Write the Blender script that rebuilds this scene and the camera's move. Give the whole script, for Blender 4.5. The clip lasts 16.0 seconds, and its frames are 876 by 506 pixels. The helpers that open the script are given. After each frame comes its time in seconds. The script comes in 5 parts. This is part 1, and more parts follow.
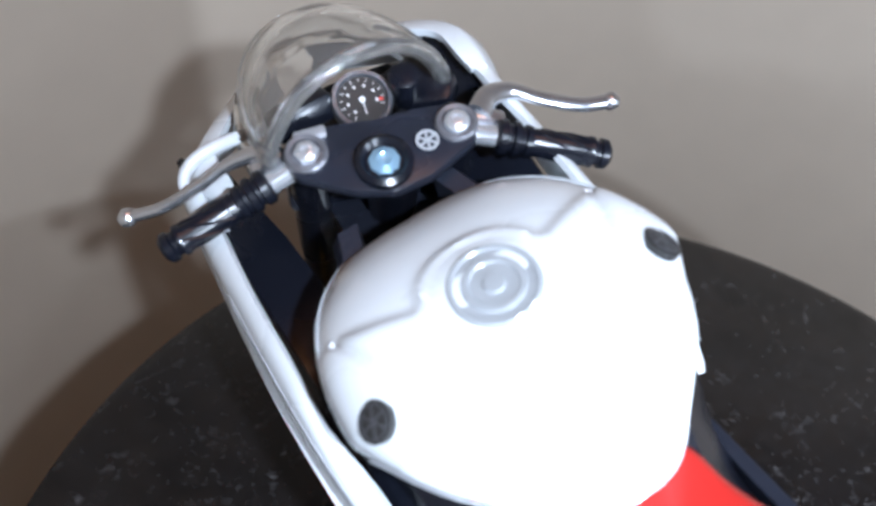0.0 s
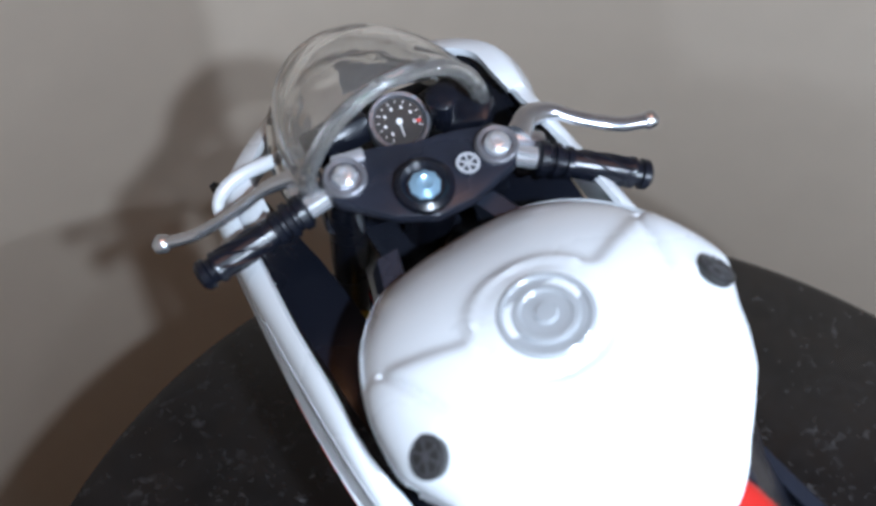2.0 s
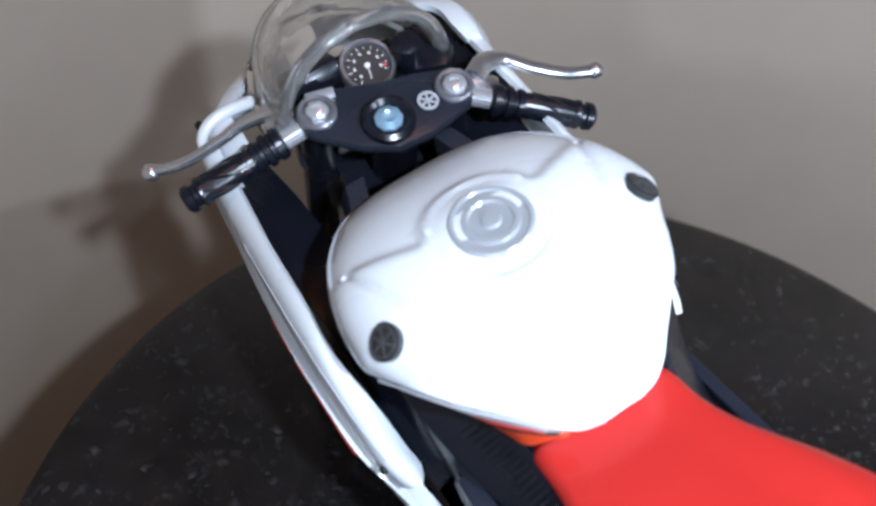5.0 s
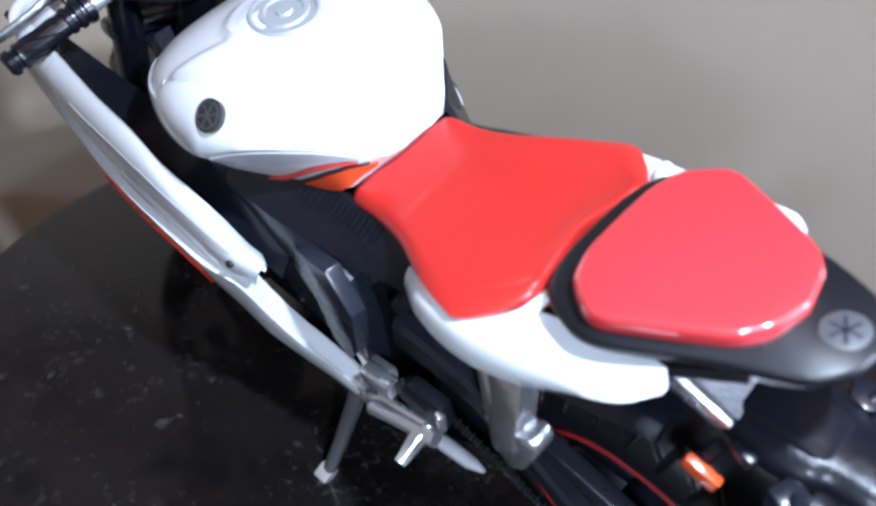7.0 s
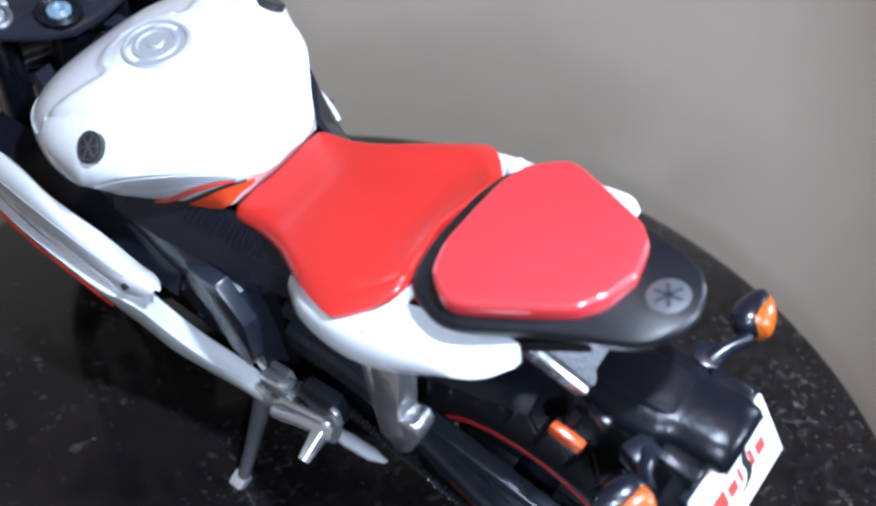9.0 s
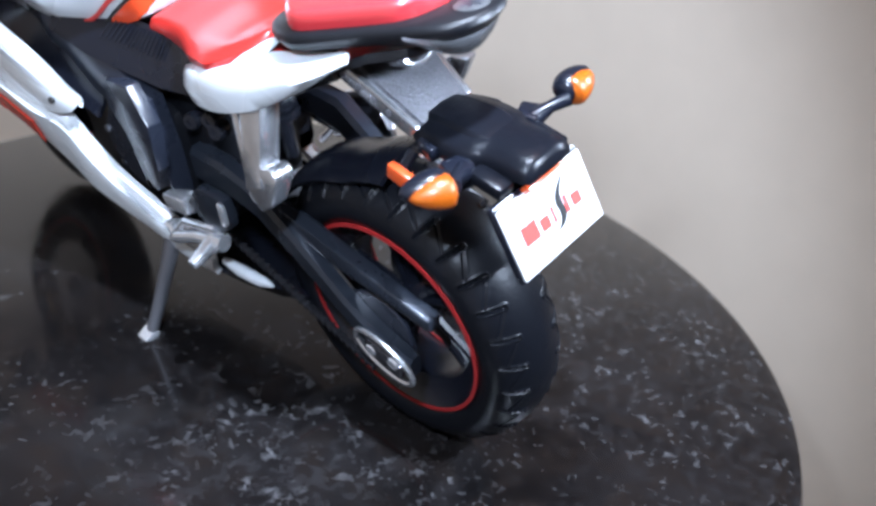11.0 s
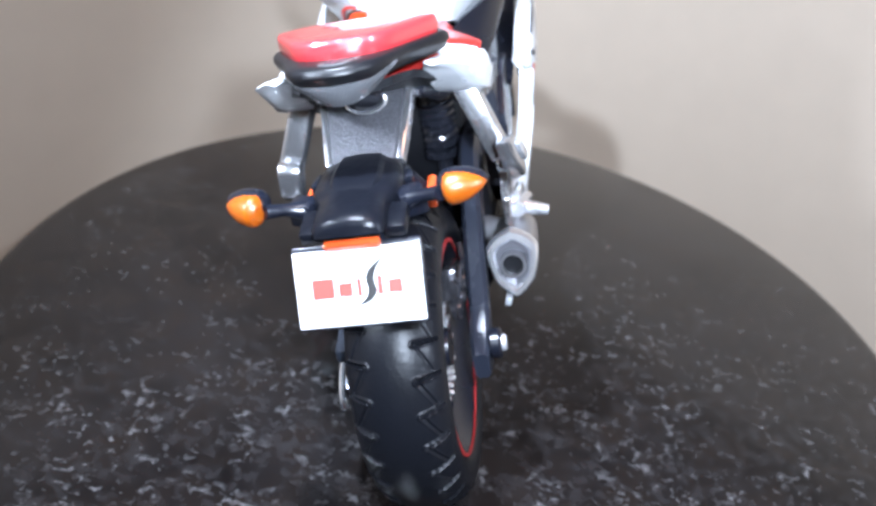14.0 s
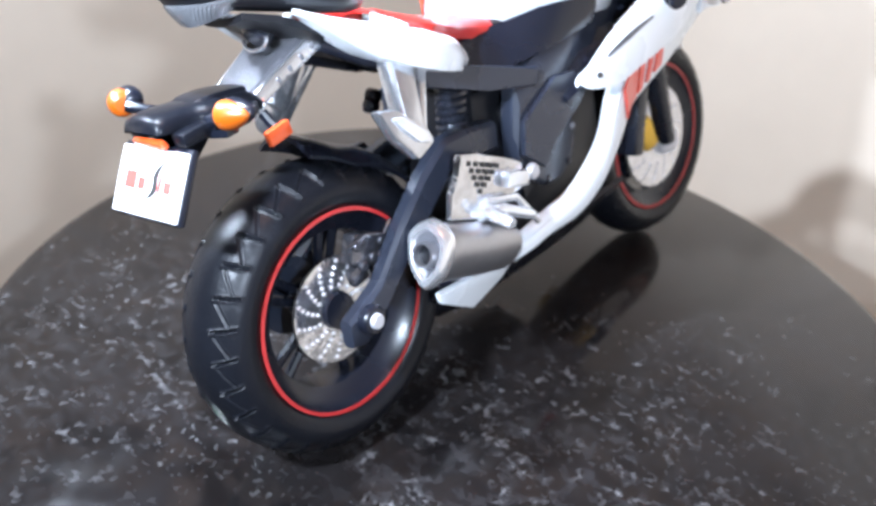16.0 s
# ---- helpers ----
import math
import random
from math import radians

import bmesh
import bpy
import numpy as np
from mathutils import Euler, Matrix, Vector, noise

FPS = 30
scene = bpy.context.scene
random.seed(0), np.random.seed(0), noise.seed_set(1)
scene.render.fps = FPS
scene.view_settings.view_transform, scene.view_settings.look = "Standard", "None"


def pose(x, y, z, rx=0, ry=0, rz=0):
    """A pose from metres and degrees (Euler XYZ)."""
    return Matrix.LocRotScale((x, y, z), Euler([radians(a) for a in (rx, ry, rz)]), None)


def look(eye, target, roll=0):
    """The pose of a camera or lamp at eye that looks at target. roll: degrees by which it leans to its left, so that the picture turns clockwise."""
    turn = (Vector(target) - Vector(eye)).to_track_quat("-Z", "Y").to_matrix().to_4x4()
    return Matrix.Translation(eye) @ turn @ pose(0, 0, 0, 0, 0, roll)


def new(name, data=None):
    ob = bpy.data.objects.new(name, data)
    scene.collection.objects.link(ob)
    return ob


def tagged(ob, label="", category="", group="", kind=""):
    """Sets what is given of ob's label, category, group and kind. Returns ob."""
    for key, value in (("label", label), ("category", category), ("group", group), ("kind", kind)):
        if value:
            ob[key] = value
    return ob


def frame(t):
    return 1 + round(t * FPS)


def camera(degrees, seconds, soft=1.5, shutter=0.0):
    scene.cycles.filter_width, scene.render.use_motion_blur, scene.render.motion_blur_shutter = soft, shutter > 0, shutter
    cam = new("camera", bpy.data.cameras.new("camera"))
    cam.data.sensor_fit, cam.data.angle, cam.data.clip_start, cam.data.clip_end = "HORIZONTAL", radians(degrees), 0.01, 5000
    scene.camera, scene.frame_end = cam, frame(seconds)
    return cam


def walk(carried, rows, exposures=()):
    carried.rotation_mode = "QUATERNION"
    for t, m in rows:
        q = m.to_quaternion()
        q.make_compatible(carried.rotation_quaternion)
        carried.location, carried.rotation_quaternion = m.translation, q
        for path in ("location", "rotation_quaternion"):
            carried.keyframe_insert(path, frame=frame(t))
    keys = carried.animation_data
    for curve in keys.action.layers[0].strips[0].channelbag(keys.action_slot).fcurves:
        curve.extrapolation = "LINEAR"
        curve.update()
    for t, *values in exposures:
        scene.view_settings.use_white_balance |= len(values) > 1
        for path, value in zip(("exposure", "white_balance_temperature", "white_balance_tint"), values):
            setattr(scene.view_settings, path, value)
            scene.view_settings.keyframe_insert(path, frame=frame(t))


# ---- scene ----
cam = camera(48.37, 16.0, soft=2.8)
cam.data.dof.use_dof, cam.data.dof.focus_distance, cam.data.dof.aperture_fstop = True, 0.150, 26.0
LEAN, LIFT = 18.02, 0.0245
ROWS = [
    (0, -0.06644, 0.01673, 0.15493, 42.485, -7.894, -31.855),
    (0.5, -0.06564, 0.02034, 0.15438, 42.445, -7.518, -31.896),
    (1, -0.06432, 0.02103, 0.15632, 42.896, -7.472, -32.059),
    (1.5, -0.06592, 0.02197, 0.15521, 42.899, -7.378, -32.108),
    (2, -0.06886, 0.02234, 0.15428, 42.772, -7.556, -32.192),
    (2.5, -0.06814, 0.02237, 0.15343, 42.552, -7.631, -32.285),
    (3, -0.06814, 0.02060, 0.15409, 42.543, -7.887, -32.424),
    (3.5, -0.06856, 0.02050, 0.15341, 42.679, -7.940, -32.450),
    (3.7, -0.07025, 0.01649, 0.15014, 42.827, -8.141, -32.272),
    (5.8, -0.08455, -0.00453, 0.16035, 44.341, -9.272, -32.983),
    (6, -0.09020, -0.01957, 0.15555, 46.383, -9.295, -33.051),
    (6.5, -0.07882, -0.04935, 0.15066, 47.167, -7.850, -33.275),
    (7, -0.09845, -0.02765, 0.14354, 49.252, -8.386, -46.807),
    (7.5, -0.11103, -0.01283, 0.14610, 50.302, -9.049, -54.253),
    (8, -0.10962, -0.01358, 0.14521, 50.693, -9.221, -54.487),
    (8.5, -0.09444, -0.03920, 0.15294, 50.119, -7.107, -52.285),
    (9, -0.10029, -0.03795, 0.14980, 50.667, -7.374, -52.962),
    (9.5, -0.12045, -0.03976, 0.14606, 51.855, -7.906, -54.002),
    (10, -0.13914, -0.04443, 0.12364, 56.340, -8.654, -54.793),
    (10.2, -0.13104, -0.05731, 0.11516, 58.327, -8.502, -54.158),
    (12.3, -0.10186, -0.11284, 0.13223, 57.544, -9.924, -29.307),
    (12.5, -0.08264, -0.12279, 0.13616, 56.915, -8.802, -23.701),
    (13, -0.06469, -0.12884, 0.13648, 56.806, -8.400, -17.559),
    (13.5, -0.06600, -0.12906, 0.13321, 56.956, -7.760, -16.261),
    (14, -0.00412, -0.13875, 0.13829, 55.729, -8.367, 4.220),
    (14.5, -0.00213, -0.14172, 0.14192, 55.637, -7.542, 5.478),
    (15, 0.04671, -0.13228, 0.13961, 55.581, -6.428, 20.689),
    (15.5, 0.08616, -0.11423, 0.13809, 55.082, -5.678, 35.529),
    (16, 0.10082, -0.10468, 0.13990, 55.037, -5.783, 41.209),
]
walk(cam, [(t, pose(x, y, z, rx, ry, rz)) for t, x, y, z, rx, ry, rz in ROWS],
     exposures=[(0.0, -0.15, 6080, 8), (1.0, -0.38, 6060, 7), (3.7, -0.36, 6060, 7), (6.0, -0.5, 5950, 10), (6.5, -0.48, 5920, 10), (7.0, -0.2, 5900, 10), (8.0, -0.1, 5870, 9), (9.0, -0.28, 5900, 9), (9.5, -0.26, 5870, 9), (10.2, 0.28, 5800, 9),
                (12.3, 0.42, 6100, 9), (13.5, 0.48, 6100, 9), (14.2, 0.64, 6100, 9), (15.0, 0.7, 6080, 8), (15.5, 1.03, 6080, 8), (16.0, 1.18, 6080, 8)])

# ---- light ----
world = bpy.data.worlds.new("room_air")
scene.world = world
world.use_nodes = True
world.node_tree.nodes["Background"].inputs[0].default_value = (0.9, 0.72, 0.58, 1)
world.node_tree.nodes["Background"].inputs[1].default_value = 0.02


def lamp(name, kind, power, colour, m, size, cone=60, blend=0.5):
    data = bpy.data.lights.new(name, kind)
    data.energy, data.color = power, colour
    if kind == "SPOT":
        data.spot_size, data.spot_blend = radians(cone), blend
    if kind == "AREA":
        data.shape, data.size = "DISK", size
    else:
        data.shadow_soft_size = size
    ob = new(name, data)
    ob.matrix_world = m
    return ob


# fixed spots added in place of one moving camera flash, and warm room lamp
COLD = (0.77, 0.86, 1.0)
lamp("flash_stand_in", "SPOT", 3.1, COLD, look((-0.058, -0.035, 0.202), (0.042, 0.085, 0.030)), 0.004, 80, 0.5)
lamp("second_flash_stand_in", "SPOT", 2.0, COLD, look((0.006, -0.126, 0.147), (-0.01, 0.02, 0.03)), 0.005, 150, 0.6)
lamp("third_flash_stand_in", "SPOT", 1.1, COLD, look((0.130, -0.096, 0.152), (-0.03, 0.01, 0.04)), 0.005, 110, 0.8)
lamp("fourth_flash_stand_in", "SPOT", 1.0, COLD, look((-0.110, -0.058, 0.132), (-0.01, 0.012, 0.0)), 0.005, 72, 0.7)
lamp("room_lamp", "AREA", 2.4, (1.0, 0.50, 0.31), look((0.0, -0.1, 1.40), (0.0, 0.0, 0.0)), 0.5)


# ---- materials ----
def material(name, colour, rough=0.5, metal=0.0, grain=0.0, grain_scale=600.0, bump=0.0, bump_scale=900.0,
             coat=0.0, spec=0.5, blotch=0.08, trans=0.0, sss=0.0, coat_ior=1.5, coat_rough=0.06):
    m = bpy.data.materials.new(name)
    m.use_nodes = True
    n, ln = m.node_tree.nodes, m.node_tree.links
    b = n["Principled BSDF"]
    b.inputs["Roughness"].default_value, b.inputs["Metallic"].default_value = rough, metal
    b.inputs["Coat Weight"].default_value, b.inputs["Coat Roughness"].default_value = coat, coat_rough
    b.inputs["Coat IOR"].default_value = coat_ior
    b.inputs["Specular IOR Level"].default_value = spec
    b.inputs["Transmission Weight"].default_value = trans
    if sss:
        b.inputs["Subsurface Weight"].default_value = sss
        b.inputs["Subsurface Scale"].default_value = 0.001
    co = n.new("ShaderNodeTexCoord")
    big, fine = n.new("ShaderNodeTexNoise"), n.new("ShaderNodeTexNoise")
    big.inputs["Scale"].default_value, big.inputs["Detail"].default_value = 60, 4
    fine.inputs["Scale"].default_value, fine.inputs["Detail"].default_value = grain_scale, 3
    mix = n.new("ShaderNodeMix")
    mix.data_type = "RGBA"
    lo = [max(0.0, c * (1 - blotch - grain)) for c in colour]
    hi = [min(1.0, c * (1 + blotch * 0.6 + grain)) for c in colour]
    mix.inputs["A"].default_value, mix.inputs["B"].default_value = (*lo, 1), (*hi, 1)
    add = n.new("ShaderNodeMath")
    add.operation = "MULTIPLY_ADD"
    add.inputs[1].default_value = grain / (grain + blotch + 1e-6)
    sub = n.new("ShaderNodeMath")
    sub.operation = "MULTIPLY"
    sub.inputs[1].default_value = blotch / (grain + blotch + 1e-6)
    ln.new(co.outputs["Object"], big.inputs["Vector"])
    ln.new(co.outputs["Object"], fine.inputs["Vector"])
    ln.new(big.outputs["Fac"], sub.inputs[0])
    ln.new(fine.outputs["Fac"], add.inputs[0])
    ln.new(sub.outputs[0], add.inputs[2])
    ln.new(add.outputs[0], mix.inputs["Factor"])
    ln.new(mix.outputs["Result"], b.inputs["Base Color"])
    rr = n.new("ShaderNodeMapRange")
    rr.inputs["To Min"].default_value, rr.inputs["To Max"].default_value = max(0.02, rough * 0.75), min(1, rough * 1.25)
    ln.new(big.outputs["Fac"], rr.inputs["Value"])
    ln.new(rr.outputs[0], b.inputs["Roughness"])
    if bump:
        bn, bp = n.new("ShaderNodeTexNoise"), n.new("ShaderNodeBump")
        bn.inputs["Scale"].default_value, bn.inputs["Detail"].default_value = bump_scale, 4
        bp.inputs["Strength"].default_value, bp.inputs["Distance"].default_value = bump, 0.0003
        ln.new(co.outputs["Object"], bn.inputs["Vector"])
        ln.new(bn.outputs["Fac"], bp.inputs["Height"])
        ln.new(bp.outputs[0], b.inputs["Normal"])
    return m


WHITE = material("white_paint", (0.62, 0.645, 0.67), 0.28, coat=0.4, blotch=0.02)
RED = material("red_plastic", (0.43, 0.020, 0.016), 0.36, blotch=0.05, bump=0.02, coat_rough=0.12, coat=0.4, coat_ior=1.48, spec=0.3)
PINK_RED = material("satin_red_plastic", (0.47, 0.028, 0.034), 0.34, coat_rough=0.06, blotch=0.05, bump=0.02, coat=1.0, coat_ior=2.1, spec=0.3)
PANEL_RED = material("red_print", (0.60, 0.04, 0.02), 0.3, coat=0.3)
ORANGE_RED = material("orange_red_print", (0.74, 0.075, 0.02), 0.3, coat=0.3)
BLACK = material("black_plastic", (0.0055, 0.0065, 0.011), 0.27, grain=0.1, bump=0.12, bump_scale=450, spec=0.45)
SATIN = material("dark_grey_frame_paint", (0.016, 0.019, 0.029), 0.28, grain=0.1, bump=0.04)
RUBBER = material("tyre_rubber", (0.0045, 0.005, 0.007), 0.36, grain=0.15, bump=0.2, bump_scale=1500, spec=0.22)
SILVER = material("silver_paint", (0.50, 0.50, 0.53), 0.3, metal=0.5, grain=0.06, bump=0.08)
SPARKLE = material("rough_silver_plastic", (0.075, 0.075, 0.084), 0.42, metal=0.5, grain=0.8, grain_scale=2800, bump=0.6, bump_scale=2800)
RIM = material("sparkling_silver_rim", (0.22, 0.23, 0.26), 0.3, metal=0.8, grain=0.4, grain_scale=2600, bump=0.5, bump_scale=1400)
STEEL = material("grey_metal", (0.20, 0.20, 0.22), 0.35, metal=0.6, bump=0.05)
CHROME = material("chrome", (0.76, 0.78, 0.82), 0.15, metal=0.74, bump=0.12)
PLATED = material("worn_plated_metal", (0.66, 0.67, 0.70), 0.22, metal=0.93, grain=0.1, bump=0.55, bump_scale=330)
ARM = material("blue_grey_metal", (0.020, 0.024, 0.033), 0.28, metal=0.3, grain=0.08, bump=0.05)
MATT = material("matt_black_plastic", (0.0045, 0.0048, 0.0065), 0.4, grain=0.15, bump=0.1, spec=0.35)
GUARD = material("pebbled_black_plastic", (0.0042, 0.0047, 0.007), 0.3, grain=0.2, bump=0.5, bump_scale=420, spec=0.16)
GLOSS = material("glossy_black_plastic", (0.012, 0.013, 0.018), 0.16, grain=0.1, bump=0.05, spec=0.7)
DIM = material("dull_grey_print", (0.048, 0.049, 0.052), 0.5)
GREY = material("grey_print_and_shade", (0.36, 0.37, 0.39), 0.4)
AMBER = material("amber_lens", (0.28, 0.058, 0.002), 0.36, coat=0.25, sss=0.1)
REFLECTOR = material("orange_reflector", (0.52, 0.07, 0.015), 0.25, coat=0.5)
GOLD = material("gold_paint", (0.62, 0.38, 0.05), 0.35, metal=0.5)
DISC = material("dark_mottled_chrome", (0.66, 0.66, 0.68), 0.14, metal=0.95, grain=0.4, grain_scale=500, bump=0.9, bump_scale=260)
DOT = material("bright_chrome", (0.93, 0.93, 0.95), 0.22, metal=0.85, bump=0.1)
STRIPE = material("dark_red_print", (0.32, 0.02, 0.02), 0.4)
CALIPER = material("dark_plated_metal", (0.16, 0.16, 0.18), 0.18, metal=0.9, grain=0.4, grain_scale=500, bump=0.9, bump_scale=300)
BRUSHED = material("brushed_steel", (0.42, 0.42, 0.44), 0.32, metal=0.9, grain=0.08, bump=0.1)
PLATE = material("white_plate_print", (0.66, 0.66, 0.67), 0.35, blotch=0.02)
LENS = material("grey_lens", (0.14, 0.144, 0.155), 0.18, metal=0.3, coat=0.6)
MARK = material("dark_grey_print", (0.06, 0.06, 0.066), 0.4)
CAP = material("pale_grey_cap", (0.40, 0.42, 0.44), 0.26, metal=0.3, bump=0.1)
INK_RED = material("red_ink", (0.65, 0.05, 0.04), 0.4)
INK = material("black_ink", (0.02, 0.02, 0.02), 0.4)
BLUE = material("pale_blue_foil", (0.35, 0.55, 0.72), 0.2, metal=0.6)
WALL = material("beige_wall_paint", (0.56, 0.475, 0.385), 0.75, grain=0.03, grain_scale=90, bump=0.15, bump_scale=60, blotch=0.05)
CEIL = material("white_ceiling_paint", (0.75, 0.73, 0.70), 0.8)
FLOOR = material("brown_floor", (0.18, 0.12, 0.08), 0.6)


def clear_plastic():
    m = bpy.data.materials.new("clear_plastic")
    m.use_nodes = True
    b = m.node_tree.nodes["Principled BSDF"]
    b.inputs["Base Color"].default_value = (0.97, 0.97, 0.95, 1)
    b.inputs["Roughness"].default_value, b.inputs["IOR"].default_value = 0.04, 1.49
    b.inputs["Transmission Weight"].default_value = 0.95
    n, ln = m.node_tree.nodes, m.node_tree.links
    wave, bp, co = n.new("ShaderNodeTexNoise"), n.new("ShaderNodeBump"), n.new("ShaderNodeTexCoord")
    wave.inputs["Scale"].default_value, wave.inputs["Detail"].default_value = 115, 1.5
    bp.inputs["Strength"].default_value, bp.inputs["Distance"].default_value = 0.55, 0.001
    ln.new(co.outputs["Object"], wave.inputs["Vector"])
    ln.new(wave.outputs["Fac"], bp.inputs["Height"])
    ln.new(bp.outputs[0], b.inputs["Normal"])
    return m


CLEAR = clear_plastic()


def granite():
    m = bpy.data.materials.new("black_granite")
    m.use_nodes = True
    n, ln = m.node_tree.nodes, m.node_tree.links
    b = n["Principled BSDF"]
    co = n.new("ShaderNodeTexCoord")
    base = None

    def mixed(fac, a, bcol):
        x = n.new("ShaderNodeMix")
        x.data_type = "RGBA"
        ln.new(fac, x.inputs["Factor"])
        if isinstance(a, tuple):
            x.inputs["A"].default_value = (*a, 1)
        else:
            ln.new(a, x.inputs["A"])
        x.inputs["B"].default_value = (*bcol, 1)
        return x.outputs["Result"]

    def speck(scale, low, high, seed, detail=3.0, distort=0.0):
        t, mp, r = n.new("ShaderNodeTexNoise"), n.new("ShaderNodeMapping"), n.new("ShaderNodeMapRange")
        mp.inputs["Location"].default_value = (seed, seed * 0.7, 0)
        t.inputs["Scale"].default_value, t.inputs["Detail"].default_value = scale, detail
        t.inputs["Distortion"].default_value = distort
        r.inputs["From Min"].default_value, r.inputs["From Max"].default_value = low, high
        ln.new(co.outputs["Object"], mp.inputs["Vector"])
        ln.new(mp.outputs[0], t.inputs["Vector"])
        ln.new(t.outputs["Fac"], r.inputs["Value"])
        return r.outputs[0]

    def times(a, bb):
        x = n.new("ShaderNodeMath")
        x.operation = "MULTIPLY"
        ln.new(a, x.inputs[0])
        ln.new(bb, x.inputs[1])
        return x.outputs[0]

    base = mixed(speck(45, 0.35, 0.7, 1.0), (0.004, 0.0036, 0.0038), (0.011, 0.0095, 0.0095))
    base = mixed(speck(120, 0.44, 0.68, 9.0, 6, 0.6), base, (0.0100, 0.0078, 0.0070))
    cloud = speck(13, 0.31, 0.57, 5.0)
    # flecks fade across the top: uneven light put into the stone's colour
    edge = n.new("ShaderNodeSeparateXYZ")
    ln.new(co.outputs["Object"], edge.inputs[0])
    fleck_light = n.new("ShaderNodeMapRange")
    fleck_light.inputs["From Min"].default_value, fleck_light.inputs["From Max"].default_value = -0.045, 0.03
    fleck_light.inputs["To Min"].default_value = 0.32
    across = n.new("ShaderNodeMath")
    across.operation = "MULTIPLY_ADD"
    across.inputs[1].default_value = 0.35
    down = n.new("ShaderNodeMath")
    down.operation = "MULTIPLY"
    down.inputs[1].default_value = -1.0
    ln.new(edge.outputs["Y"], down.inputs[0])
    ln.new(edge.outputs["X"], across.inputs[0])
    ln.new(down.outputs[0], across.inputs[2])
    ln.new(across.outputs[0], fleck_light.inputs["Value"])
    cloud = times(cloud, fleck_light.outputs[0])
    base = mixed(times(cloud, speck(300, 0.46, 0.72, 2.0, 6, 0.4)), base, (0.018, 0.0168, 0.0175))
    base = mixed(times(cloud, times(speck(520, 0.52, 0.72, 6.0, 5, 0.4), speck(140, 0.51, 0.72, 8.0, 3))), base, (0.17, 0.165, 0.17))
    base = mixed(times(speck(600, 0.59, 0.80, 3.0, 4, 0.4), times(fleck_light.outputs[0], speck(40, 0.48, 0.64, 11.0))), base, (0.15, 0.146, 0.15))
    base = mixed(times(speck(330, 0.65, 0.80, 15.0, 4, 0.4), speck(35, 0.45, 0.62, 17.0)), base, (0.10, 0.097, 0.098))
    b.inputs["Specular IOR Level"].default_value = 0.32
    ln.new(base, b.inputs["Base Color"])
    rg = n.new("ShaderNodeMapRange")
    rg.inputs["To Min"].default_value, rg.inputs["To Max"].default_value = 0.06, 0.18
    ln.new(speck(90, 0.3, 0.7, 4.0), rg.inputs["Value"])
    ln.new(rg.outputs[0], b.inputs["Roughness"])
    return m


GRANITE = granite()

# ---- mesh helpers (millimetres in the model's own frame) ----
MM = 0.001


def shade(bm, angle=38):
    bm.normal_update()
    for f in bm.faces:
        f.smooth = True
    for e in bm.edges:
        e.smooth = len(e.link_faces) != 2 or e.calc_face_angle(0) < radians(angle)


def part(name, bm, mat, parent, label="", angle=38, scale=MM):
    bmesh.ops.recalc_face_normals(bm, faces=bm.faces)
    bmesh.ops.scale(bm, vec=(scale,) * 3, verts=bm.verts)
    shade(bm, angle)
    me = bpy.data.meshes.new(name)
    bm.to_mesh(me)
    bm.free()
    for one in (mat if isinstance(mat, (list, tuple)) else [mat]):
        me.materials.append(one)
    ob = new(name, me)
    ob.parent = parent
    if label:
        ob["label"] = label
    return ob


def loft(rings, bm=None, caps=True, closed=True):
    """Skin over rings of points, all of one length."""
    bm = bm or bmesh.new()
    vs = [[bm.verts.new(p) for p in r] for r in rings]
    k = len(rings[0])
    for a, b in zip(vs, vs[1:]):
        for i in range(k if closed else k - 1):
            j = (i + 1) % k
            bm.faces.new((a[i], a[j], b[j], b[i]))
    if caps and closed:
        bm.faces.new(vs[0][::-1])
        bm.faces.new(vs[-1])
    return bm


def spline(pts, steps):
    """Catmull-Rom through rows of numbers."""
    p = [np.array(q, float) for q in pts]
    p = [2 * p[0] - p[1]] + p + [2 * p[-1] - p[-2]]
    out = []
    for i in range(1, len(p) - 2):
        for s in range(steps):
            u = s / steps
            a, b, c, d = p[i - 1:i + 3]
            out.append(0.5 * (2 * b + (c - a) * u + (2 * a - 5 * b + 4 * c - d) * u * u + (3 * b - a - 3 * c + d) * u ** 3))
    out.append(p[-2])
    return out


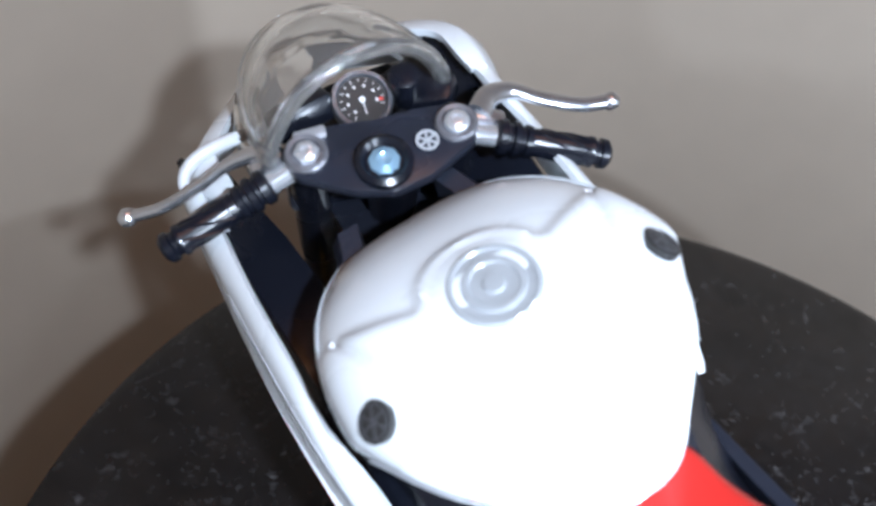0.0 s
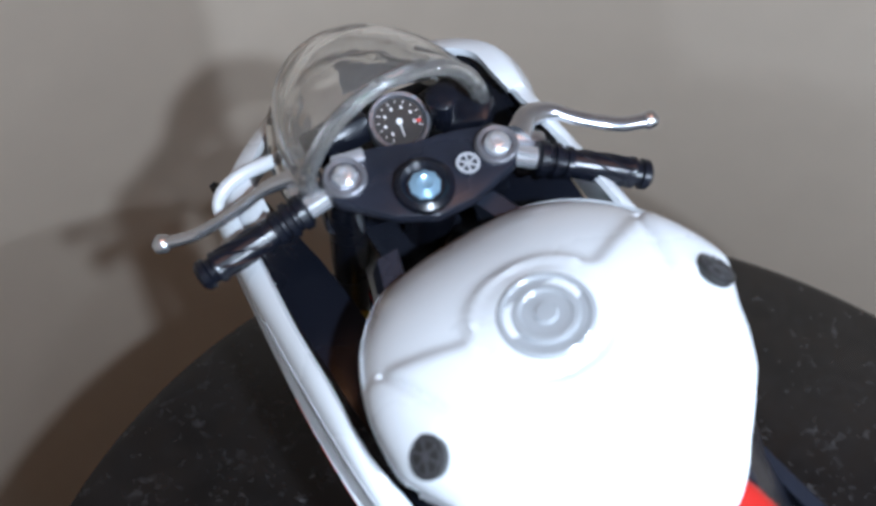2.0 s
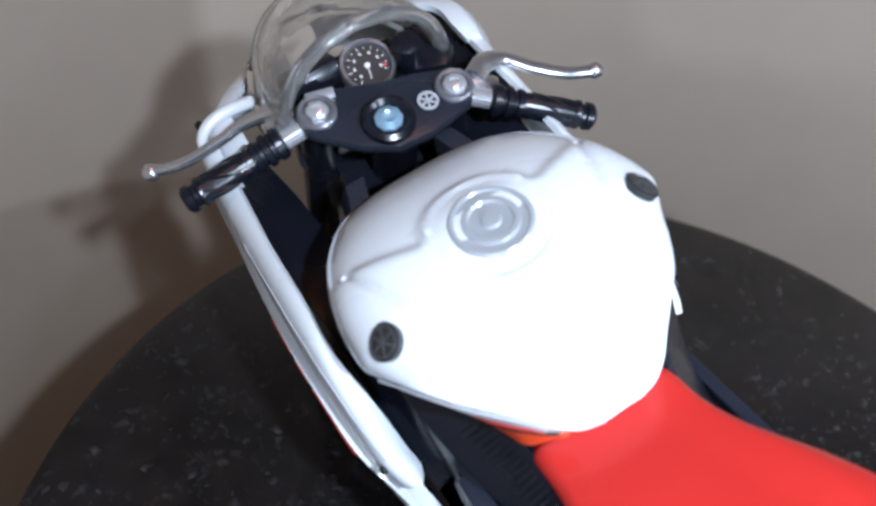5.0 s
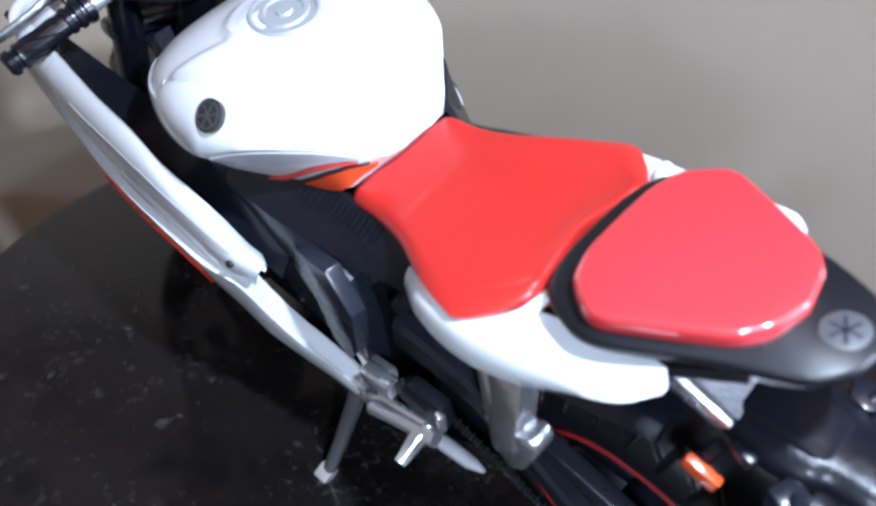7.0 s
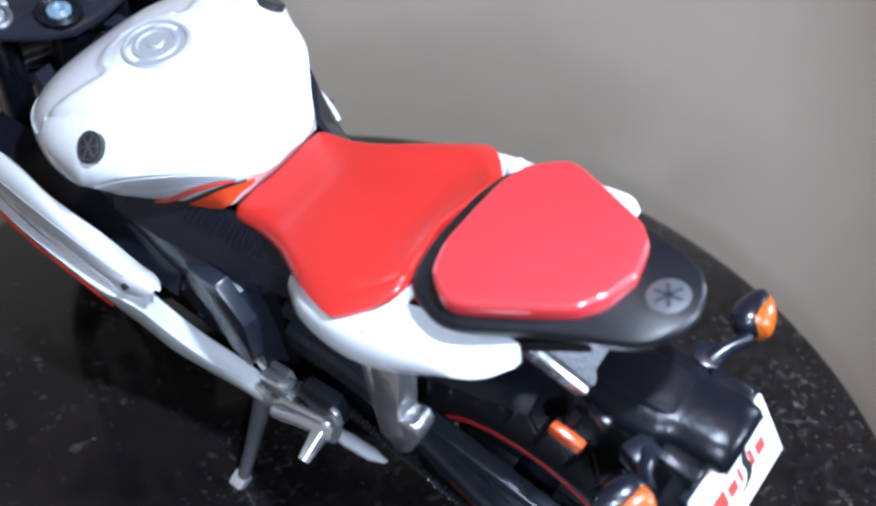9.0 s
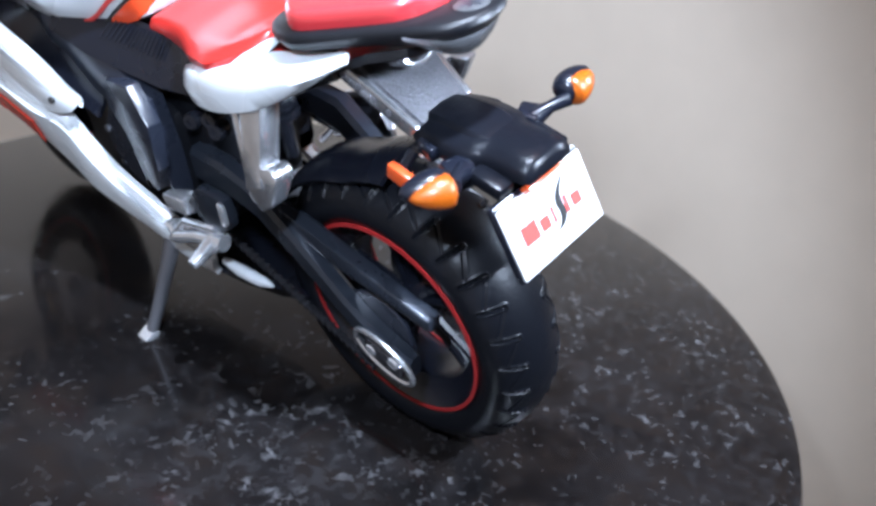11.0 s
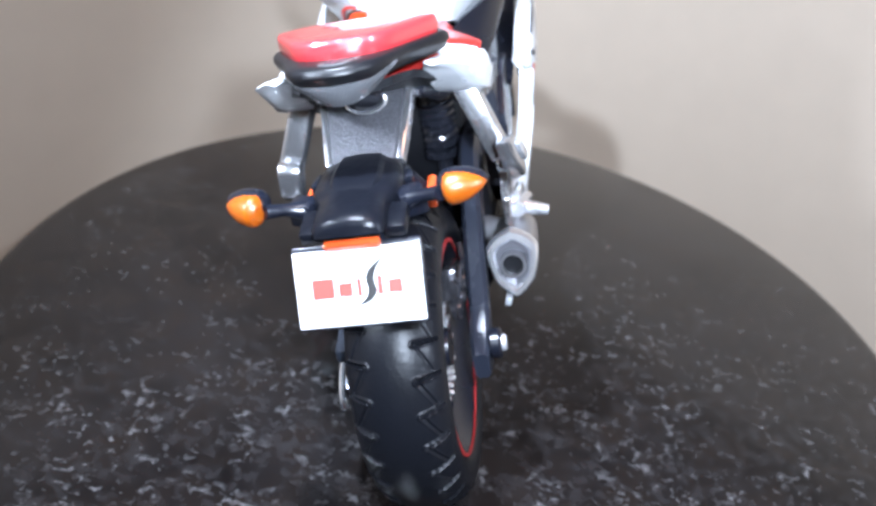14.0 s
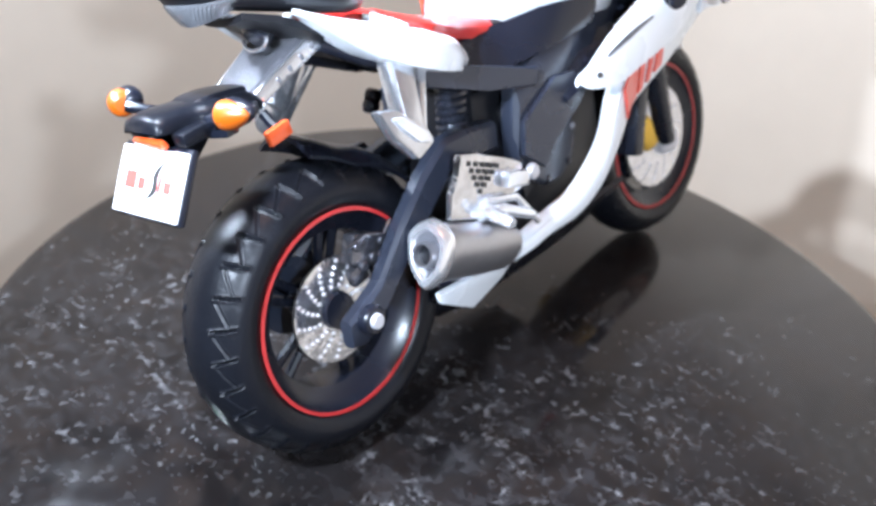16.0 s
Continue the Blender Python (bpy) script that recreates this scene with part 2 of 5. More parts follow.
def sheet(grid, thick, bm=None):
    """A curved panel of even thickness from rows of points."""
    grid = np.array(grid, float)
    du = np.gradient(grid, axis=0)
    dv = np.gradient(grid, axis=1)
    nor = np.cross(du, dv)
    nor /= np.linalg.norm(nor, axis=2, keepdims=True) + 1e-9
    bm = bm or bmesh.new()
    R, C = grid.shape[:2]
    top = [[bm.verts.new(p) for p in r] for r in grid]
    low = [[bm.verts.new(p) for p in r] for r in grid - nor * thick]
    for i in range(R - 1):
        for j in range(C - 1):
            bm.faces.new((top[i][j], top[i][j + 1], top[i + 1][j + 1], top[i + 1][j]))
            bm.faces.new((low[i][j], low[i + 1][j], low[i + 1][j + 1], low[i][j + 1]))
    edge = [(i, 0) for i in range(R)] + [(R - 1, j) for j in range(1, C)] + [(i, C - 1) for i in range(R - 2, -1, -1)] + [(0, j) for j in range(C - 2, 0, -1)]
    for a, b in zip(edge, edge[1:] + edge[:1]):
        bm.faces.new((top[a[0]][a[1]], low[a[0]][a[1]], low[b[0]][b[1]], top[b[0]][b[1]]))
    return bm


def tube(path, r, bm=None, sides=12, flat=1.0):
    """A round rod along points; r may be one number or one for each point."""
    p = [Vector(q) for q in path]
    rs = list(r) if isinstance(r, (list, tuple)) else [r] * len(p)
    rings, last = [], None
    for i, q in enumerate(p):
        d = (p[min(i + 1, len(p) - 1)] - p[max(i - 1, 0)]).normalized()
        a = (last - d * last.dot(d)).normalized() if last else d.orthogonal().normalized()
        last = a
        b = d.cross(a)
        rings.append([q + (a * math.cos(t) * flat + b * math.sin(t)) * rs[i] for t in np.linspace(0, 2 * math.pi, sides, endpoint=False)])
    return loft(rings, bm)


def box(c, size, bm=None, bevel=0.4, m=None, seg=2):
    own = bmesh.new()
    bmesh.ops.create_cube(own, size=1)
    bmesh.ops.scale(own, vec=size, verts=own.verts)
    if bevel:
        bmesh.ops.bevel(own, geom=own.edges[:], offset=bevel, segments=seg, affect="EDGES", profile=0.5)
    if m is not None:
        bmesh.ops.transform(own, matrix=m, verts=own.verts)
    bmesh.ops.translate(own, vec=c, verts=own.verts)
    return join(own, bm)


def join(own, bm):
    if bm is None:
        return own
    me = bpy.data.meshes.new("tmp")
    own.to_mesh(me)
    own.free()
    bm.from_mesh(me)
    bpy.data.meshes.remove(me)
    return bm


def prism(pts, depth, bm=None, bevel=0.4):
    """A plate: an outline in space, thickened along its normal by depth to both sides, with rounded edges."""
    own = bmesh.new()
    pts = [Vector(p) for p in pts]
    nor = Vector((0, 0, 0))
    for i in range(1, len(pts) - 1):
        nor += (pts[i] - pts[0]).cross(pts[i + 1] - pts[0])
    nor.normalize()
    loft([[p - nor * depth for p in pts], [p + nor * depth for p in pts]], own)
    if bevel:
        bmesh.ops.bevel(own, geom=own.edges[:], offset=bevel, segments=2, affect="EDGES", profile=0.5)
    return join(own, bm)


def spin(profile, m=None, bm=None, steps=48):
    """Turn a profile of (radius, height) round the z axis; m puts it in place."""
    own = bmesh.new()
    rings = []
    for i in range(steps):
        a = 2 * math.pi * i / steps
        rings.append([(r * math.cos(a), r * math.sin(a), h) for r, h in profile])
    vs = [[own.verts.new(p) for p in r] for r in rings]
    for i in range(steps):
        a, b = vs[i], vs[(i + 1) % steps]
        for j in range(len(profile) - 1):
            own.faces.new((a[j], b[j], b[j + 1], a[j + 1]))
    if profile[0][0] > 1e-4 and profile[-1][0] > 1e-4 and profile[0] != profile[-1]:
        for i in range(steps):
            a, b = vs[i], vs[(i + 1) % steps]
            own.faces.new((a[-1], b[-1], b[0], a[0]))
    bmesh.ops.remove_doubles(own, verts=own.verts, dist=1e-4)
    if m is not None:
        bmesh.ops.transform(own, matrix=m, verts=own.verts)
    return join(own, bm)


def facing(c, axis):
    """A frame at c whose z axis points along axis."""
    return Matrix.Translation(c) @ Vector(axis).to_track_quat("Z", "Y").to_matrix().to_4x4()


def disc(c, axis, r, h, bm=None, bevel=0.2, steps=32):
    b = min(bevel, h * 0.45, r * 0.4)
    return spin([(0, -h / 2), (r - b, -h / 2), (r, -h / 2 + b), (r, h / 2 - b), (r - b, h / 2), (0, h / 2)], facing(c, axis), bm, steps)


def moved(bm, m):
    bmesh.ops.transform(bm, matrix=m, verts=bm.verts)
    return bm


# ---- setting ----
CX, CY = 0.0086, 0.0326
NICHE = 0.215


def setting():
    bm = bmesh.new()
    arc = [radians(a) for a in range(-48, 229, 4)]
    pts = [(1.45, CY - 0.45)] + [(CX + NICHE * math.cos(a), CY + NICHE * math.sin(a)) for a in arc] + [(-1.45, CY - 0.45)]
    out = [(1.45, CY - 0.33)] + [(CX + (NICHE + 0.12) * math.cos(a), CY + (NICHE + 0.12) * math.sin(a)) for a in arc] + [(-1.45, CY - 0.33)]
    lo, hi = -0.72, 1.5
    rings = [[(x, y, lo), (x, y, hi), (u, v, hi), (u, v, lo)] for (x, y), (u, v) in zip(pts, out)]
    loft(rings, bm)
    tagged(part("wall_curved", bm, WALL, None, "smooth beige painted wall curving behind the table", scale=1), kind="structure")
    for name, c, size, mat, label in (
            ("floor", (0, -1.0, -0.77), (3.1, 3.4, 0.1), FLOOR, "plain brown floor under the round table"),
            ("ceiling", (0, -1.0, 1.55), (3.1, 3.4, 0.1), CEIL, "plain white ceiling of the room"),
            ("wall_south", (0, -2.65, 0.39), (3.1, 0.1, 2.2), WALL, "plain beige wall behind the camera"),
            ("wall_east", (1.5, -1.2, 0.39), (0.1, 2.8, 2.2), WALL, "plain beige side wall"),
            ("wall_west", (-1.5, -1.2, 0.39), (0.1, 2.8, 2.2), WALL, "plain beige side wall")):
        tagged(part(name, box(c, size, bevel=0), mat, None, label, scale=1), kind="structure")


def table():
    root = tagged(new("round_table"), "small round table with a polished black granite top", "table")
    root.location = (CX, CY, 0)
    r, t = 0.1072, 0.018
    prof = [(0, -t), (r - 0.003, -t), (r, -t + 0.003), (r, -0.004), (r - 0.0012, -0.0012), (r - 0.004, 0), (0, 0)]
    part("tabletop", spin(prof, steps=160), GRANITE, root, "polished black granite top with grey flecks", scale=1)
    part("stem", spin([(0, -0.70), (0.022, -0.70), (0.018, -0.35), (0.026, -t), (0, -t)], steps=32), SATIN, root, scale=1)
    part("foot", spin([(0, -0.72), (0.10, -0.72), (0.10, -0.712), (0.03, -0.695), (0, -0.695)], steps=48), SATIN, root, scale=1)


setting()
table()

# ---- the toy motorcycle ----
bike = tagged(new("toy_motorcycle"), "white, red and black die-cast toy sports motorcycle leaning on its kickstand", "toy motorcycle")
bike.matrix_world = pose(0, 0, LIFT, 0, -LEAN, 0)


# tank: y, half width and height of the shoulder crease, height of the top, then y, half width and height of the lower edge
TANK = [(85.0, 7.0, 44.5, 47.0, 85.0, 6.0, 42.0), (83.0, 11.5, 45.0, 49.5, 83.0, 10.0, 41.0), (79.0, 15.5, 46.0, 53.0, 79.0, 13.0, 40.5), (74.0, 18.5, 47.0, 55.8, 74.0, 15.0, 40.5),
        (68.0, 20.3, 48.0, 57.6, 68.0, 16.0, 41.0), (62.0, 20.7, 48.5, 57.9, 62.0, 15.5, 41.0), (59.3, 19.9, 49.3, 57.7, 59.3, 14.5, 41.0), (56.0, 18.5, 51.2, 57.4, 56.0, 13.0, 41.0),
        (53.0, 17.2, 52.6, 56.9, 53.0, 11.6, 41.2), (49.3, 15.0, 53.5, 56.1, 49.5, 10.6, 42.4), (46.5, 12.4, 53.2, 55.1, 47.0, 10.0, 43.4), (43.6, 9.4, 52.2, 53.7, 44.4, 9.4, 44.6),
        (41.4, 7.2, 51.2, 52.3, 43.5, 8.4, 45.0), (40.0, 5.0, 50.6, 51.3, 43.2, 5.4, 45.1), (39.4, 2.6, 50.4, 50.8, 43.1, 3.0, 45.1)]


def side_of(p, a, b):
    """Signed distance from the line a-b in plan, and how far along it p lies."""
    d = np.array(b) - np.array(a)
    q = np.array(p) - np.array(a)
    n = np.linalg.norm(d)
    return (d[0] * q[1] - d[1] * q[0]) / n, q.dot(d) / n / n


def tank_z(x, y, top, rim, hw):
    u, k = min(1.0, abs(x) / hw), min(1.0, max(0.0, (60 - y) / 8))
    return rim + (top - rim) * (1 - u ** (3.0 - 0.7 * k)) ** (1 / 3 + 0.52 * k)


def tank_relief(x, y):
    """The stepped front panel, the dish round the cap and the creases on the shoulders."""
    ax = abs(x)
    step = 70.4 - (17.0 - ax) * 0.42 if ax > 6.3 else 65.9
    if ax <= 8.2:
        step = max(step, 64.2 + math.sqrt(max(0, 8.2 ** 2 - ax ** 2)))
    z = -1.0 / (1 + math.exp(-(y - step) * 3.0))
    d, s = side_of((ax, y), (16.8, 70.2), (11.8, 57.0))
    if -0.05 < s < 1:
        z -= 0.9 * math.exp(-(d / 0.45) ** 2) * (1 - max(0, s)) ** 0.6
    r = math.hypot(x, y - 64.2)
    z -= 0.5 * math.exp(-((r - 6.7) / 0.45) ** 2)
    return z


def tank():
    rows = spline(TANK, 10)
    rings = []
    for y, hw, rim, top, yb, hb, low in rows:
        ring = []
        for i in range(81):
            a = math.pi * i / 80
            x = -hw * math.copysign(abs(math.cos(a)) ** 0.75, math.cos(a))
            z = tank_z(x, y, top, rim, hw)
            side = 1 + 0.075 * math.exp(-((y - 61) / 6.5) ** 2) * max(0, x / hw) ** 3
            if abs(x) < hw * 0.97 and y > 44:
                z += tank_relief(x, y)
            ring.append((x * side, y, z))
        wide = hw * (1 + 0.075 * math.exp(-((y - 61) / 6.5) ** 2))
        for v in np.linspace(0.04, 1, 9):
            ring.append((wide + (hb - wide) * v, y + (yb - y) * v, rim + (low - rim) * v))
        for u in np.linspace(0.8, -0.8, 7):
            ring.append((hb * u, yb, low - 0.3 * (1 - u * u)))
        for v in np.linspace(1, 0.04, 9):
            ring.append((-hw - (hb - hw) * v, y + (yb - y) * v, rim + (low - rim) * v))
        rings.append(ring)
    body = part("fuel_tank", loft(rings), WHITE, bike, "glossy white fuel tank", angle=34)
    cap = part("filler_cap", spin([(0, -1.4), (5.2, -1.4), (5.25, -0.1), (4.95, 0.3), (4.55, 0.3), (4.35, 0.0), (3.6, 0.0), (3.4, 0.35), (2.8, 0.38), (2.6, 0.08), (1.3, 0.08), (1.1, 0.45), (0, 0.5)], facing((0.2, 64.2, 57.85), (0, 0.05, 1))), CAP, body, "grey filler cap")
    for s in (-1, 1):
        m = facing((-17.55 if s < 0 else 18.35, 59.4, 54.95), (0.62 * s, 0.0, 0.78))
        badge = part("tank_badge", spin([(0, -0.6), (2.25, -0.6), (2.3, 0.25), (2.1, 0.4), (0, 0.42)], m, steps=32), INK, body, "round black badge")
        bm = bmesh.new()
        spin([(1.7, 0.42), (1.9, 0.42), (1.9, 0.5), (1.7, 0.5)], m, bm, 32)
        for k in range(3):
            box((0, 0, 0), (0.22, 3.3, 0.08), bm, 0, m @ Matrix.Rotation(k * math.pi / 3, 4, "Z") @ Matrix.Translation((0, 0, 0.46)))
        part("badge_mark", bm, MARK, badge)
    # printed stripes and a painted grey shade on the left flank, from the shoulder crease (0) to the lower edge (1)
    back = rows[::-1]

    def flank(y, v, out=0.16):
        hw, rim, yb, hb, low = [np.interp(y, [q[0] for q in back], [q[c] for q in back]) for c in (1, 2, 4, 5, 6)]
        return (-(hw + (hb - hw) * v + out), y + (yb - y) * v - out * 0.6, rim + (low - rim) * v - out * 0.3)

    for name, ys, v0, v1, mat in (
            ("crease_shade", (59.0, 56.0, 52.0, 47.0, 42.0), (0.02, 0.02, 0.02, 0.02, 0.02), (0.03, 0.22, 0.36, 0.28, 0.10), GREY),
            ("red_line", (58.0, 54.0, 50.0, 46.0, 42.0), (0.95, 0.79, 0.60, 0.37, 0.12), (0.98, 0.85, 0.67, 0.44, 0.18), INK_RED),
            ("black_line", (54.5, 51.0, 47.5, 44.5, 41.0), (0.95, 0.84, 0.66, 0.44, 0.13), (0.99, 0.89, 0.71, 0.49, 0.17), INK),
            ("orange_stripe", (54.5, 51.0, 47.5, 44.5, 42.2, 40.4), (0.99, 0.90, 0.73, 0.52, 0.30, 0.14), (1.0, 1.0, 1.0, 1.0, 0.85, 0.34), ORANGE_RED)):
        grid = []
        for t in np.linspace(0, 1, 25):
            y = ys[0] + (ys[-1] - ys[0]) * t
            lo, hi = [np.interp(-y, [-q for q in ys], w) for w in (v0, v1)]
            grid.append([flank(y, lo + (hi - lo) * k / 4) for k in range(5)])
        part(name, sheet(grid, 0.3), mat, body)
    return body


tank()


# rider's seat: outline rows across, from the tank back to the hump
def seat():
    half = [(44.2, 9.0, 43.4), (43.0, 9.7, 44.6), (41.4, 9.9, 45.2), (37.0, 10.2, 46.0), (32.0, 11.6, 47.2), (26.0, 14.4, 48.6), (20.0, 16.5, 50.0), (16.8, 16.9, 50.8), (13.5, 14.2, 52.0), (11.4, 11.6, 53.0), (10.5, 10.9, 52.4), (10.2, 10.6, 51.2)]
    rows = spline(half, 5)
    rings = []
    for y, hw, z in rows:
        ring = []
        for i in range(37):
            u = math.sin(math.pi * (i / 36 - 0.5)) * 0.35 + (-1 + 2 * i / 36) * 0.65
            dz = 0.8 * (1 - u * u) - (1.5 - 0.7 * min(1, max(0, (28 - y) / 8))) * max(0, (abs(u) - 0.86) / 0.14) ** 2 + 0.35 * math.exp(-((abs(u) - 0.80) / 0.07) ** 2) * min(1, max(0, (26 - y) / 10))
            back = 0.0
            if y < 17:
                back = 1.8 * (1 - abs(u)) * (17 - y) / 6
            ring.append((u * hw, y + back, z + dz))
        ring += [(u * hw * 0.96, y, z - 3.4) for u in np.linspace(1, -1, 9)]
        rings.append(ring)
    part("rider_seat", loft(rings), RED, bike, "smooth red rider's seat", angle=50)


seat()


def tail():
    # white panel shell under the seat, left and right
    for s in (-1, 1):
        up = [(30.0, 12.6, 42.4), (24.0, 15.9, 45.8), (17.0, 17.3, 48.6), (10.0, 17.0, 50.8), (4.0, 16.4, 52.8), (-1.0, 16.0, 54.5), (-5.0, 15.0, 56.0), (-7.8, 12.4, 57.4)]
        lo = [(29.4, 13.0, 38.9), (24.0, 16.2, 40.0), (16.0, 17.7, 42.4), (8.0, 17.4, 45.8), (2.5, 16.4, 49.2), (-2.4, 15.7, 52.8), (-5.6, 14.6, 55.4), (-7.9, 12.2, 57.0)]
        inn = [(30.0, 10.5, 42.0), (24.0, 11.0, 45.6), (17.0, 11.5, 48.8), (10.0, 11.0, 51.6), (4.0, 10.5, 53.6), (-1.0, 10.0, 55.0), (-4.0, 10.0, 56.2), (-6.4, 10.5, 57.2)]
        bot = [(29.0, 10.5, 38.8), (24.0, 11.0, 39.8), (16.0, 11.0, 42.0), (8.0, 10.5, 45.6), (2.5, 10.0, 48.8), (-2.4, 10.0, 52.8), (-5.0, 10.0, 55.4), (-6.6, 10.5, 56.8)]
        a, b, c, d = [spline(q, 5) for q in (up, lo, inn, bot)]
        rings = []
        for i in range(len(a)):
            def P(q):
                return (s * q[i][1], q[i][0], q[i][2])
            A, B, C, D = [np.array(P(q)) for q in (a, b, c, d)]
            mid = (A + B) / 2 + np.array((s * 0.9, 0, 0))
            rings.append([tuple(C), tuple(A * 0.85 + C * 0.15 + np.array((0, 0, 0.3))), tuple(A), tuple(A * 0.7 + mid * 0.3 + np.array((s * 0.2, 0, 0))), tuple(mid), tuple(B), tuple(B * 0.8 + D * 0.2 - np.array((0, 0, 0.25))), tuple(D)])
        part("tail_panel", loft(rings), WHITE, bike, "glossy white tail side panel", angle=60)
    for s in (-1, 1):
        path = spline([(s * 16.4, 12.0, 50.2), (s * 14.0, 11.4, 51.2), (s * 12.4, 10.4, 51.9), (s * 10.8, 10.0, 52.4), (s * 9.0, 9.9, 52.7)], 5)
        part("tail_bridge", tube(path, [0.9 - 0.3 * max(0, i - 12) / 8 for i in range(len(path))], sides=10), WHITE, bike, "white edge behind the rider's seat")
    # black tray below the pillion seat
    out = [(10.9, 0.0), (10.6, 5.6), (8.9, 10.5), (4.0, 13.3), (0.4, 13.6), (-5.0, 11.4), (-10.0, 9.2), (-15.0, 7.6), (-19.0, 5.8), (-21.2, 3.2), (-22.0, 0.0)]
    rows = spline(out, 3)

    def ring(dz, grow):
        pts = []
        for y, hw in rows:
            yy = -4 + (y + 4) * grow
            pts.append((-hw * grow, yy, 55.8 + (12 - yy) * 0.235 + dz))
        for y, hw in rows[-2:0:-1]:
            yy = -4 + (y + 4) * grow
            pts.append((hw * grow, yy, 55.8 + (12 - yy) * 0.235 + dz))
        return pts
    part("tail_tray", loft([ring(-3.1, 0.80), ring(-2.4, 0.94), ring(-1.0, 1.0), ring(-0.2, 0.985), ring(0.2, 0.95)]), MATT, bike, "matt black tail tray", angle=50)
    under = []
    for y, z in ((28.0, 40.6), (16.0, 44.0), (8.0, 47.2), (2.5, 49.9), (-2.4, 52.6), (-8.0, 55.6), (-13.0, 57.0)):
        w = 11.0 if y > -3 else 9.0 if y > -9 else 6.5
        under.append([(x * w, y, z + 1.2 * x * x) for x in np.linspace(-1, 1, 7)])
    part("tail_underside", sheet(under, 1.2), MATT, bike, "black underside of the tail")
    lock = part("tail_lock", disc((1.0, -6.5, 53.4), (0, -0.75, -0.65), 2.6, 2.6, None, 0.5, 24), GLOSS, bike, "round black lock under the tail")
    arc = [(1.0 + 3.0 * math.cos(t), -7.4 + 0.8 * math.sin(t), 52.6 + 1.7 * math.sin(t)) for t in np.linspace(math.pi * 1.05, math.pi * 2.1, 14)]
    part("lock_rim", tube(arc, 0.35, sides=8), PLATED, lock, "bright metal arc")
    # pillion seat pad
    pad = [(7.6, 0.0), (7.5, 5.6), (6.2, 9.4), (2.6, 12.0), (0.6, 12.1), (-6.0, 9.2), (-11.0, 6.8), (-13.2, 4.4), (-14.2, 0.0)]
    prow = []
    for k in range(len(pad) - 1):
        a, b = np.array(pad[k]), np.array(pad[k + 1])
        for t in np.linspace(0, 1, 7)[:-1]:
            prow.append(a + (b - a) * t)
    prow.append(np.array(pad[-1]))
    for _ in range(3):
        prow = [prow[0]] + [(p + 2 * q + r) / 4 for p, q, r in zip(prow, prow[1:], prow[2:])] + [prow[-1]]

    def pring(dz, grow, crown=0.0):
        pts = []
        for k, (y, hw) in enumerate(prow):
            yy = -3 + (y + 3) * grow
            pts.append((-hw * grow, yy, 56.6 + (12 - yy) * 0.225 + dz + crown))
        for y, hw in prow[-2:0:-1]:
            yy = -3 + (y + 3) * grow
            pts.append((hw * grow, yy, 56.6 + (12 - yy) * 0.225 + dz + crown))
        return pts
    part("pillion_seat", loft([pring(-1.5, 0.98), pring(0.2, 1.03), pring(1.5, 1.025), pring(2.05, 1.01), pring(2.35, 0.98), pring(2.42, 0.955), pring(2.4, 0.93), pring(2.46, 0.91), pring(2.5, 0.8), pring(2.54, 0.65), pring(2.58, 0.45), pring(2.6, 0.25), pring(2.6, 0.05)]), PINK_RED, bike, "smooth red pillion seat pad", angle=50)
    m = facing((0.5, -18.0, 63.05), (0, 0.23, 1))
    mark = part("tail_badge", spin([(0, -0.3), (2.4, -0.3), (2.4, 0.1), (2.3, 0.16), (0, 0.16)], m, steps=32), DIM, bike, "dull grey round badge")
    bm = bmesh.new()
    for k in range(3):
        box((0, 0, 0), (0.36, 3.4, 0.1), bm, 0, m @ Matrix.Rotation(k * math.pi / 3, 4, "Z") @ Matrix.Translation((0, 0, 0.16)))
    part("badge_mark", bm, SATIN, mark)
    # clear tail light with ribs
    def lens_point(k, v):
        a = math.pi * (0.12 + 0.76 * k)
        x, y = 8.4 * math.cos(a), -10.0 - 10.6 * math.sin(a)
        deep = 3.7 * (0.25 + 0.75 * math.sin(math.pi * k) ** 0.8)
        return (x * (1.04 - 0.2 * v ** 1.6), y + 2.0 * v ** 1.5, 60.7 - deep * v)

    light = part("tail_light", sheet([[lens_point(k, v) for v in np.linspace(0, 1, 7)] for k in np.linspace(0, 1, 21)], 0.8), LENS, bike, "ribbed grey tail light lens")
    bm = bmesh.new()
    for k in np.linspace(0.02, 0.9, 30):
        tube([Vector(lens_point(k + 0.08 * v, v)) + Vector((0, -0.12, -0.02)) for v in (0.06, 0.35, 0.65, 0.95)], 0.045, bm, 5)
    part("lens_ribs", bm, DIM, light)


tail()


